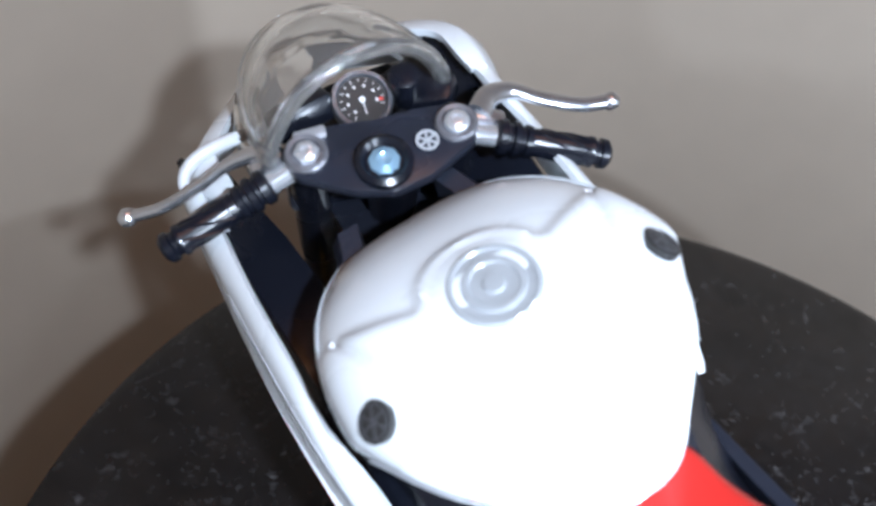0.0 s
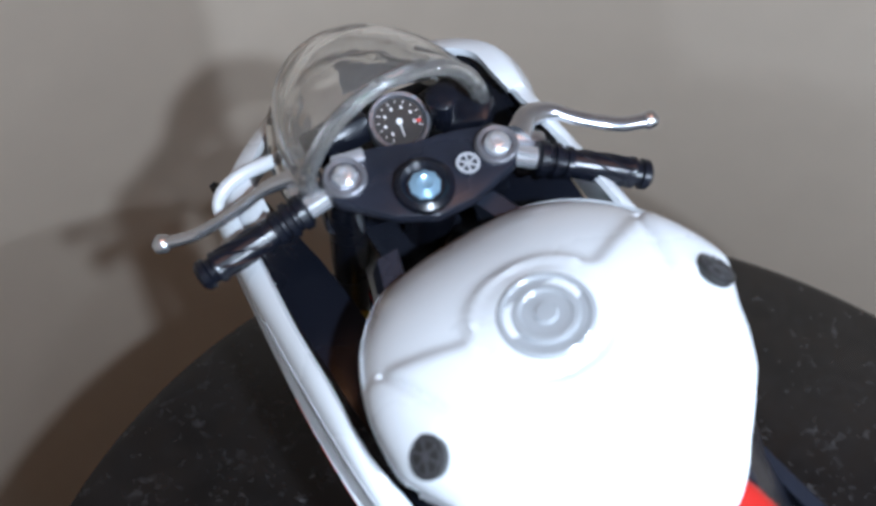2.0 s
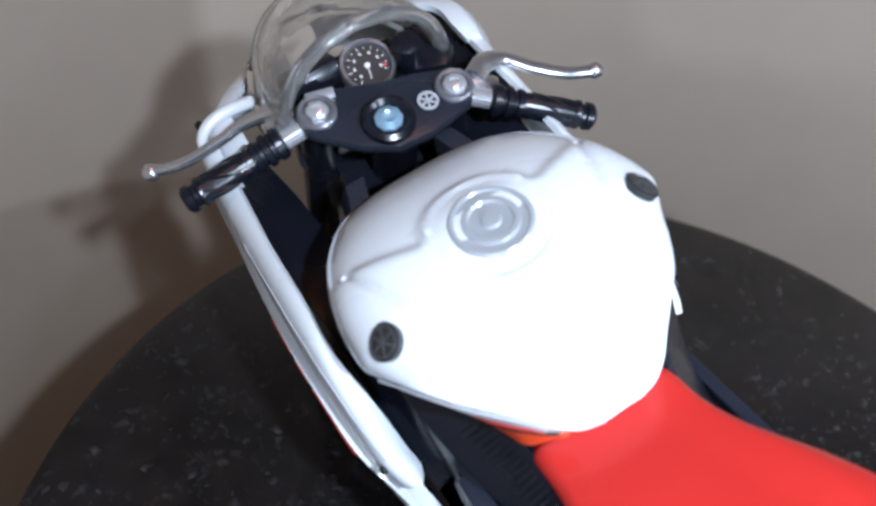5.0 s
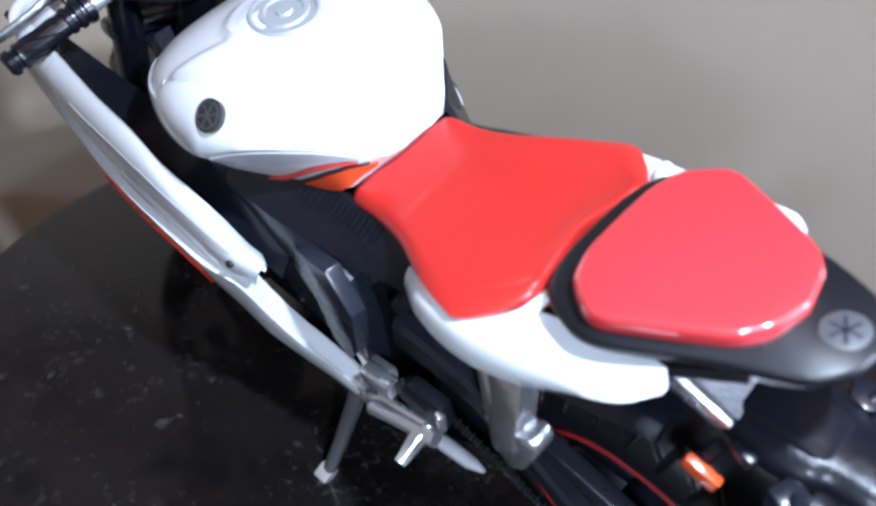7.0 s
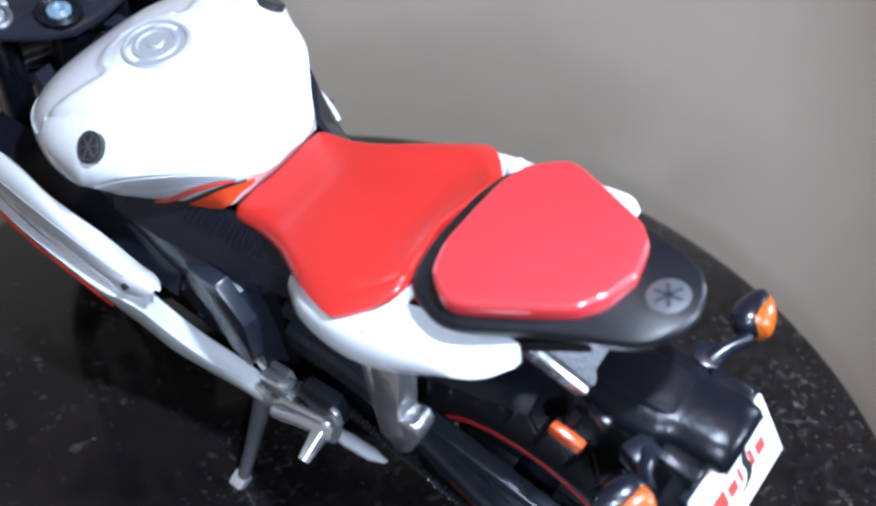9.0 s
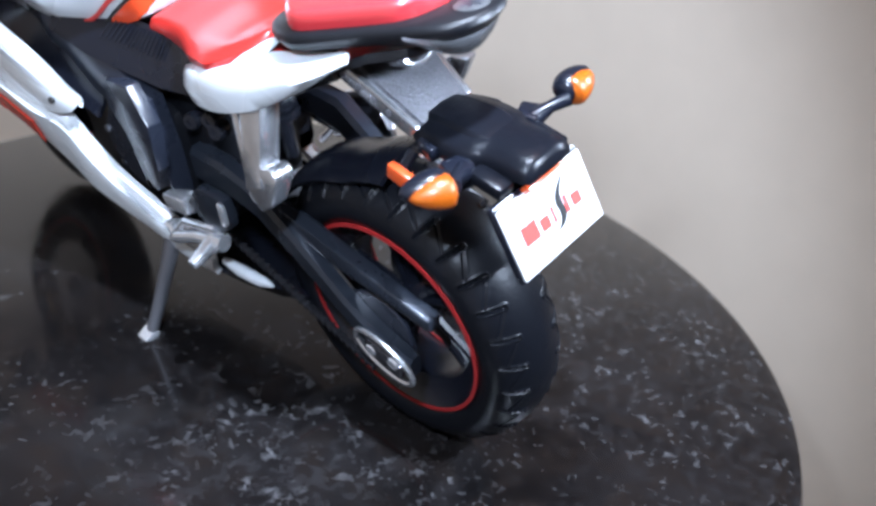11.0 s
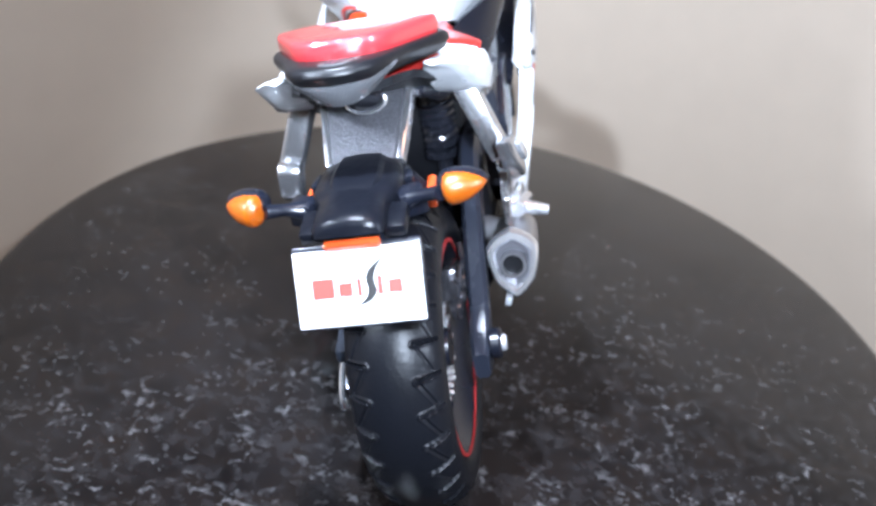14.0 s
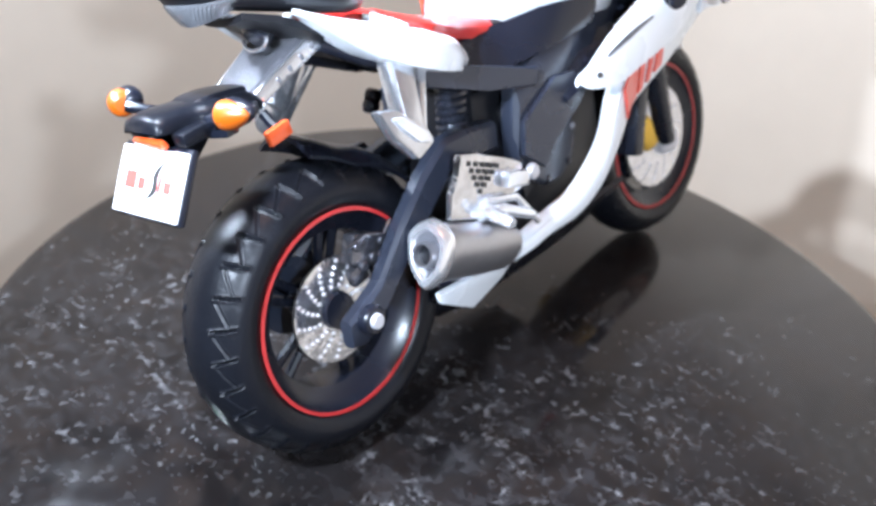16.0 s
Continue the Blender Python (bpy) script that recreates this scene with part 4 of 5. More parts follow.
    for y, z, w, hgt in ((36, 20, 2.0, 3.6), (28, 20.4, 2.0, 3.2), (20, 18.8, 1.8, 3.0), (12, 13.8, 1.8, 2.8), (5, 8.8, 1.7, 2.6), (0, 5.4, 1.7, 2.6), (-5, 2.6, 1.7, 2.8), (-11, 1.2, 1.5, 2.6), (-13.5, 0.8, 1.2, 2.0)):
        rings.append([(-10.6 + dx * w, y, z + dz * hgt) for dx, dz in ((-1, -0.7), (-0.6, -1), (0.6, -1), (1, -0.7), (1, 0.7), (0.6, 1), (-0.6, 1), (-1, 0.7))])
    arm = part("swingarm", loft(rings), ARM, bike, "satin grey swingarm", angle=35)
    rings = []
    for y, z, w, hgt in ((36, 24, 2.0, 3.0), (28, 24.6, 2.0, 3.2), (21.5, 24.0, 1.9, 3.8), (14.6, 18.6, 1.8, 4.6), (7.0, 11.8, 1.8, 4.2), (0, 4.6, 1.8, 3.2), (-5, 1.6, 1.8, 3.6), (-8.4, 1.0, 1.4, 2.6)):
        rings.append([(11.0 + dx * w, y, z + dz * hgt) for dx, dz in ((-1, -0.7), (-0.6, -1), (0.6, -1), (1, -0.7), (1, 0.7), (0.6, 1), (-0.6, 1), (-1, 0.7))])
    part("swingarm_leg", loft(rings), SATIN, arm, angle=35)
    part("axle_nut", disc((13.6, -4.4, 2.76), (1, 0, 0), 2.7, 2.2, None, 0.4, 24), BLACK, arm)
    part("axle_end", disc((14.9, -4.4, 2.76), (1, 0, 0), 1.5, 1.2, None, 0.3, 16), SILVER, arm)
    for dy in (-6.0, -11.0):
        part("chain_adjuster", disc((-12.9, dy, 2.0), (1, 0, 0), 1.3, 1.6, None, 0.3, 12), CHROME, arm)
    part("adjuster_block", box((-12.6, -8.6, 1.6), (1.8, 8.6, 3.6), None, 0.5, Matrix.Rotation(radians(14), 4, "X")), CALIPER, arm, "bright chain adjuster block")
    ring = [(-13.0, -8.6 + 6.4 * math.cos(t), 1.8 + 3.2 * math.sin(t) + 1.5 * math.cos(t)) for t in np.linspace(0, 2 * math.pi, 29)]
    part("adjuster_ring", tube(ring, 0.5, sides=8), PLATED, arm, "bright oval rim of the chain adjuster")
    part("chain_guard", prism([(-9.4, 22, 20.5), (-9.4, 6, 17.6), (-9.6, -17.5, 14.2), (-9.6, -17.6, 11.6), (-9.4, 4, 13.8), (-9.4, 22, 17.2)], 1.4, None, 0.5), ARM, arm)
    # chain
    bm = bmesh.new()
    for i in range(52):
        t = i / 51
        box((-11.4, 33 - 37 * t, 5.6 - 11.0 * t), (1.5 if i % 2 else 1.0, 0.6, 1.2 if i % 2 else 0.9), bm, 0.15)
    part("drive_chain", bm, CALIPER, bike, "grey drive chain")
    part("sprocket", disc((-9.0, -4.4, 2.76), (1, 0, 0), 7.6, 1.0, None, 0.2, 40), SATIN, bike)
    # rear brake caliper
    bm = box((6.8, 2.6, 12.4), (3.4, 9.0, 6.0), None, 0.9, Matrix.Rotation(radians(-20), 4, "X"))
    box((7.6, 5.8, 9.4), (3.0, 4.4, 4.4), bm, 0.6, Matrix.Rotation(radians(30), 4, "X"))
    box((7.4, -0.6, 8.8), (2.2, 4.0, 3.6), bm, 0.6, Matrix.Rotation(radians(12), 4, "X"))
    for yy, zz in ((-0.6, 14.4), (2.8, 11.0), (5.4, 13.4), (0.2, 10.2)):
        disc((8.7, yy, zz), (1, 0, 0), 1.0, 1.0, bm, 0.25, 10)
    tube([(8.4, -2.4, 15.0), (8.8, 1.4, 15.8), (8.8, 6.0, 14.2), (8.4, 8.6, 16.0)], 0.5, bm, 8)
    part("rear_caliper", bm, CALIPER, bike, "dark mottled chrome brake caliper")
    # hugger over the tyre
    rows = []
    for a in np.linspace(38, 92, 14):
        t = radians(a)
        r = 29.8 + max(0, a - 74) * 0.18
        rows.append([(x, -4.4 + r * math.cos(t), 2.76 + r * math.sin(t) - abs(x / 7.0) ** 2.4 * 3.0) for x in np.linspace(-7.0, 7.0, 9)])
    part("hugger", sheet(rows, 0.8), BLACK, bike, "black hugger above the rear tyre")
    # shock
    bm = bmesh.new()
    tube([(5, 31, 14), (5, 33.5, 38)], 1.7, bm, 10)
    path = [(5 + 3.0 * math.cos(t), 32.4 + t * 0.03 + 3.0 * math.sin(t), 24 + t * 0.24) for t in np.linspace(0, 44, 150)]
    tube(path, 0.8, bm, 7)
    disc((5, 32.2, 23.0), (0, 0.1, 1), 3.9, 1.8, bm, 0.4, 24)
    disc((5, 33.4, 35.2), (0, 0.1, 1), 3.6, 1.6, bm, 0.4, 24)
    part("shock_absorber", bm, GLOSS, bike, "glossy black coil spring shock absorber")
    part("shock_reservoir", spin([(0, -6), (2.6, -6), (2.8, -5.4), (2.8, 2.0), (2.4, 2.4), (2.4, 3.2), (2.7, 3.6), (2.7, 5.4), (2.2, 6), (0, 6)], facing((7, 43.5, 26), (0, 0.15, 1)), steps=24), SATIN, bike)
    for y, z in ((33.3, 30.2), (27.6, 32.8), (26.6, 31.0)):
        part("engine_bolt", spin([(0, -2.0), (1.5, -2.0), (1.6, 0.2), (1.3, 0.7), (0.6, 0.7), (0.5, 0.4), (0, 0.4)], facing((-12.0, y, z), (-1, -0.3, 0.2)), steps=16), GLOSS, bike, "glossy black bolt")
    part("frame_boss", disc((17.6, 40.0, 15.8), (1, 0, 0), 1.7, 1.6, None, 0.4, 16), SILVER, bike, "silver frame boss")
    # exhaust
    rings = []
    ax = Vector((0.0, 0.94, -0.30)).normalized()
    o = Vector((17.6, 7.2, 11.2))
    u = Vector((1, 0, 0))
    v = ax.cross(u)
    UPV = 1 if v.z > 0 else -1
    def oval(d, a, b, corners=0.0):
        pts = []
        for k in range(48):
            t = 2 * math.pi * k / 48
            six = 1.07 * math.cos(math.pi / 6) / math.cos((t + math.pi / 6) % (math.pi / 3) - math.pi / 6)
            f = 1 + corners * (six - 1)
            pts.append(o + ax * d + u * (f * a * math.cos(t) * (1 + 0.28 * math.sin(t) * UPV)) + v * (f * b * math.sin(t)))
        return pts
    rings = [oval(*q) for q in ((1.5, 3.9, 5.2), (3.2, 4.3, 5.6), (5.0, 4.3, 5.4), (14.0, 4.2, 5.2), (22.0, 3.8, 4.6), (24.0, 3.2, 4.0))]
    pipe = part("exhaust_silencer", loft(rings), BRUSHED, bike, "silver oval exhaust silencer", angle=50)
    cap = [oval(*q, 0.42) for q in ((2.6, 4.45, 6.1), (1.6, 4.65, 6.4), (0.5, 4.6, 6.3), (-0.2, 4.2, 5.8), (-0.3, 3.4, 4.7), (0.0, 3.1, 4.3), (0.6, 2.9, 4.1))]
    part("end_cap", loft(cap, None, False), DOT, pipe, "bright chrome six-cornered end cap", angle=35)
    part("cap_recess", loft([oval(*q, 0.42) for q in ((0.4, 3.1, 4.3), (0.9, 2.6, 3.4), (1.3, 2.2, 2.3))], None, False), STEEL, pipe)
    part("tail_pipe", spin([(1.9, -0.7), (2.35, -0.7), (2.45, 0.0), (2.45, 1.6), (1.9, 1.6), (1.9, -0.7)], facing(o - ax * 0.2, ax), steps=28), BRUSHED, pipe)
    part("pipe_bore", disc(o + ax * 0.7, ax, 2.3, 0.4, None, 0.05, 24), MATT, pipe)
    part("exhaust_link", tube([o + ax * 23, o + ax * 28 + Vector((-3, 0, -1)), Vector((6, 44, -2)), Vector((0, 60, -4))], [3.4, 3.0, 2.6, 2.6], sides=14), SILVER, pipe)


chassis()


# ---- fairings ----
UP = [((19.8, 105.5, 46.6), (21.8, 106.0, 45.0), (21.4, 107.5, 39.9)), ((20.2, 98.0, 45.0), (22.6, 98.2, 42.4), (22.4, 98.6, 37.0)), ((20.6, 88.0, 43.4), (23.2, 88.2, 39.8), (23.1, 88.5, 32.8)),
      ((20.8, 79.0, 42.0), (23.5, 79.2, 38.4), (23.5, 79.6, 30.8)), ((20.5, 70.0, 39.0), (23.5, 70.2, 36.6), (23.6, 70.6, 29.2)), ((19.7, 62.0, 33.9), (23.1, 62.2, 34.2), (23.4, 62.5, 27.6)),
      ((19.3, 57.0, 30.8), (22.5, 57.0, 32.4), (22.9, 57.2, 28.2)), ((19.7, 54.0, 29.8), (21.7, 53.4, 31.2), (22.2, 53.8, 28.7)), ((20.2, 52.2, 29.8), (21.3, 51.9, 30.6), (21.7, 52.2, 29.2)), ((20.8, 51.4, 30.0), (21.1, 51.3, 30.1), (21.3, 51.4, 29.8))]
LOW = [((22.0, 107.6, 40.3), (19.4, 108.5, 33.0)), ((22.6, 89.0, 33.2), (21.0, 90.5, 26.5)), ((23.0, 80.0, 31.2), (20.9, 80.5, 23.0)), ((23.0, 71.0, 29.6), (20.8, 73.0, 20.0)),
       ((23.2, 63.0, 28.4), (21.2, 67.4, 16.6)), ((22.4, 59.0, 24.6), (20.2, 62.6, 10.6)), ((21.0, 56.0, 18.6), (19.0, 58.4, 5.8)), ((19.4, 51.0, 11.8), (18.0, 52.0, 2.6)), ((18.0, 44.3, 7.6), (17.4, 43.0, 1.8)),
       ((16.8, 38.0, 5.2), (16.6, 37.0, 0.4)), ((15.4, 32.0, 3.4), (15.2, 31.0, -0.6)), ((14.0, 26.0, 2.0), (13.8, 25.0, -1.0))]


def shift_edge(p, q):
    f = 0.62 if p[1] < 61 else 0.3 if p[1] < 66 else 0.0
    tuck = 1.9 * min(1, max(0, (p[1] - 58) / 14))
    p = tuple(a + (b - a) * f for a, b in zip(p, q))
    return (p[0] - tuck, *p[1:]), (q[0] - tuck, *q[1:])


LOW = [shift_edge(p, q) for p, q in LOW]
# the left blade reaches lower at the front than the right one
LEFT = [((22.0, 107.6, 40.3), (21.6, 107.6, 38.6)), ((23.0, 98.6, 36.6), (22.4, 98.6, 32.4)), ((24.0, 88.8, 32.6), (22.6, 88.8, 24.6)), ((24.5, 79.8, 30.6), (22.8, 80.6, 22.0)), ((24.5, 71.0, 29.0), (22.8, 71.2, 21.2)),
        ((24.2, 63.0, 27.4), (22.6, 64.6, 19.0)), ((22.7, 57.5, 25.4), (21.8, 60.2, 15.6)), ((21.5, 55.0, 20.0), (21.0, 55.6, 11.4)), ((20.2, 51.0, 14.6), (19.6, 50.6, 8.2)), ((18.6, 45.6, 9.8), (18.0, 44.5, 5.0)),
        ((16.8, 38.6, 4.4), (16.6, 37.6, 1.2)), ((15.4, 31.8, 1.8), (15.2, 31.0, -0.4))]
UP = [tuple((c[0], c[1] + max(0, 60 - c[1]) * 0.24, c[2]) for c in row) for row in UP]
UP = [((p[0] + (1.1 if 56 < p[1] < 75 else 0.4 if p[1] < 90 else 0), *p[1:]), m, q) for p, m, q in UP]


def panel_point(p, m, q, t):
    """A curved section from the inner edge p over the corner m to the lower edge q."""
    return p * (1 - t) * (1 - 2 * t) + m * 4 * t * (1 - t) + q * t * (2 * t - 1)


def fairing():
    for s in (-1, 1):
        def rows_of(src, cols, bulge):
            a = spline([p for p, q in src], 5)
            b = spline([q for p, q in src], 5)
            out = []
            for p, q in zip(a, b):
                row = []
                for t in np.linspace(0, 1, cols):
                    r = p + (q - p) * t
                    row.append((s * (r[0] + bulge * math.sin(math.pi * t ** 0.7)), r[1], r[2]))
                out.append(row if s < 0 else row[::-1])
            return out
        low = LOW if s > 0 else LEFT
        edges = list(zip(*[spline([e[k] for e in UP], 5) for k in range(3)]))
        upper = []
        for p, m, q in edges:
            row = [panel_point(p, m, q, t) for t in np.linspace(0, 1, 15)]
            row = [(s * r[0], r[1], r[2]) for r in row]
            upper.append(row if s < 0 else row[::-1])
        side = part("side_fairing", sheet(upper, 0.9), WHITE, bike, "glossy white upper side fairing", angle=60)
        grid = []
        rows = edges[16:28] if s > 0 else edges[8:32]
        for k, (p, m, q) in enumerate(rows):
            f = 0.52 - 0.04 * k / len(rows)
            wide = 0.015 + 0.05 * min(1, k / 6)
            row = []
            for t in (f - wide, f, f + wide):
                r = panel_point(p, m, q, t)
                row.append((s * (r[0] + 0.8), r[1], r[2] + 0.42))
            grid.append(row)
        # flat strip on the panel; the left one's grey paints the groove's soft shade
        part("fairing_slot", sheet(grid if s < 0 else [r[::-1] for r in grid], 0.15), MARK if s > 0 else GREY, side, "thin strip for the fairing groove, its shade painted in")
        part("fairing_hole", disc((s * 23.75, 56.8, 31.0), (s * 0.9, -0.2, 0.4), 0.6, 0.8, None, 0.1, 12), INK, side)
        lower = part("lower_fairing", sheet(rows_of(low, 7, 0.2), 1.3), WHITE, bike, "glossy white lower fairing blade", angle=60)
        rim = spline([p for p, q in low if p[1] < 72], 5)
        rings = []
        for k, p in enumerate(rim):
            w = 1.8 * min(1, 0.25 + k / 6, 0.15 + (len(rim) - 1 - k) / 5)
            rings.append([(s * (p[0] + 0.3), p[1], p[2] - 1.4), (s * (p[0] + 0.6), p[1], p[2] + 0.1), (s * (p[0] + 0.2), p[1], p[2] + 0.6), (s * (p[0] - w * 0.5), p[1], p[2] + 1.2 + w * 0.2), (s * (p[0] - w), p[1], p[2] + 0.8 + w * 0.35), (s * (p[0] - w), p[1], p[2] - 0.6)])
        part("blade_flange", loft(rings), WHITE, lower, angle=60)
        ps, qs = [spline([e[k] for e in low], 16) for k in (0, 1)]
        blocks = ((65.0, 72.6, 0.86), (73.6, 76.4, 0.84), (77.2, 80.0, 0.8), (80.8, 84.0, 0.74)) if s > 0 else ((63.0, 75.0, 0.98), (75.8, 80.2, 0.98), (80.8, 87.5, 0.98))
        for y0, y1, t1 in blocks:
            t0 = 0.05 if s > 0 else 0.32
            grid = []
            for p, q in zip(ps, qs):
                if y0 < p[1] < y1:
                    row = [p + (q - p) * t for t in np.linspace(t0, t1, 4)]
                    row = [(s * (r[0] + 0.2 * math.sin(math.pi * t ** 0.7)), r[1], r[2]) for r, t in zip(row, np.linspace(t0, t1, 4))]
                    grid.append(row if s < 0 else row[::-1])
            grid = np.array(grid)
            nor = np.cross(np.gradient(grid, axis=0), np.gradient(grid, axis=1))
            nor /= np.linalg.norm(nor, axis=2, keepdims=True)
            out = np.sign(s * nor[:, :, :1])
            grid = grid + nor * out * np.where(out < 0, 1.3 + 0.12, 0.5)
            part("red_panel", sheet(grid, 0.38), PANEL_RED, lower, "red block on the white fairing")
    part("belly_fin", prism([(15.6, 10.4, 1.4), (15.0, 11.4, -1.0), (14.6, 20.4, -6.0), (15.4, 28.8, -3.0), (16.6, 34.0, 1.0), (16.4, 24.0, 1.4)], 0.6, None, 0.3), WHITE, bike, "white rear edge of the belly pan")
    # belly pan
    rows = []
    for y, w, z, zb in ((74, 16.0, 3, -5), (64, 16.4, 2.6, -8), (54, 16.6, 2.4, -9.4), (42, 16.0, 1.0, -10), (32, 14.4, -0.6, -10.8), (24, 11.6, -1.2, -10.2), (17, 9.4, -0.6, -6.5)):
        rows.append([(-w, y, z), (-w * 0.7, y - 1, z * 0.4 + zb * 0.6), (-w * 0.3, y - 2, zb), (w * 0.3, y - 2, zb), (w * 0.7, y - 1, z * 0.4 + zb * 0.6), (w, y, z)])
    part("belly_pan", sheet(rows, 1.2), BLACK, bike, "black belly pan under the engine")
    part("belly_tip", tube([(-15.4, 28.5, 3.4), (-15.2, 24.0, 3.2), (-15.0, 19.0, 3.6), (-14.8, 16.4, 4.0)], [1.0, 1.7, 1.5, 0.5], sides=12, flat=0.7), WHITE, bike, "white rear tip of the left belly panel")
    # nose
    rows = []
    for y, w, zt, zi, wi in ((101, 21.0, 44.0, 45.6, 18.0), (104, 21.6, 44.8, 46.4, 17.6), (109, 22.0, 44.6, 46.4, 17.4), (113, 18.6, 44.6, 46.0, 14.0), (118, 13.0, 42.6, 44.4, 9.0), (123, 8.0, 40.4, 42.6, 5.0), (127, 3.6, 39.0, 41.0, 2.0)):
        rows.append([(-w * 0.92, y + 1, zt - (10.0 if y < 112 else 6.0)), (-w * 0.98, y, zt - (6.0 if y < 112 else 3.6)), (-w, y, zt - 1.6), (-w * 0.94, y, zt + 0.4), (-(w + wi) / 2, y, (zt + zi) / 2 + 0.8), (-wi, y, zi)])
    for s in (-1, 1):
        g = [[(1.6 + p[0] * -s if s > 0 else 1.6 + p[0], p[1], p[2]) for p in r] for r in rows]
        g = np.array(spline([np.array(r).ravel() for r in g], 4)).reshape(-1, 6, 3)
        part("nose_fairing", sheet(g if s < 0 else g[:, ::-1], 1.2), WHITE, bike, "glossy white nose fairing half", angle=60)
    ledge = spline([(-22.0, 105.6, 46.0, 0.7), (-21.2, 107.6, 47.2, 0.85), (-19.4, 108.8, 47.9, 0.95), (-16.6, 109.2, 48.2, 1.0), (-13.0, 109.4, 47.6, 1.0), (-8.4, 109.8, 46.2, 0.8)], 5)
    part("nose_ledge", tube([q[:3] for q in ledge], [q[3] for q in ledge], sides=16, flat=0.9), WHITE, bike, "white rounded ledge below the windscreen")
    # windscreen
    rows = []
    c = (1.5, 102.0, 45.0)
    for i in range(33):
        a = radians(-12 + 204 * i / 32)
        row = []
        for j in range(15):
            e = radians(2 + 87.5 * j / 14)
            flat = math.cos(e) ** 0.72
            row.append((c[0] + 13.9 * math.cos(a) * flat, c[1] + (21.0 if math.sin(a) > 0 else 9.0) * math.sin(a) * flat - 3.4 * math.sin(e), c[2] + 17.0 * math.sin(e)))
        rows.append(row)
    screen = part("windscreen", sheet(rows, 1.3), CLEAR, bike, "clear plastic windscreen bubble", angle=80)
    arch = rows[0] + rows[-1][-2::-1]
    part("screen_rim", tube(arch, 1.05, sides=10), CLEAR, screen, "thick clear rear edge of the screen")
    part("screen_base", tube([(r[0][0], r[0][1], r[0][2] + 0.6) for r in rows], 1.3, sides=10), CLEAR, screen)
    part("screen_lip", tube([tuple(np.array(r[4]) + np.array((0, 0, 0.2))) for r in rows], 0.55, sides=8), CLEAR, screen)


fairing()


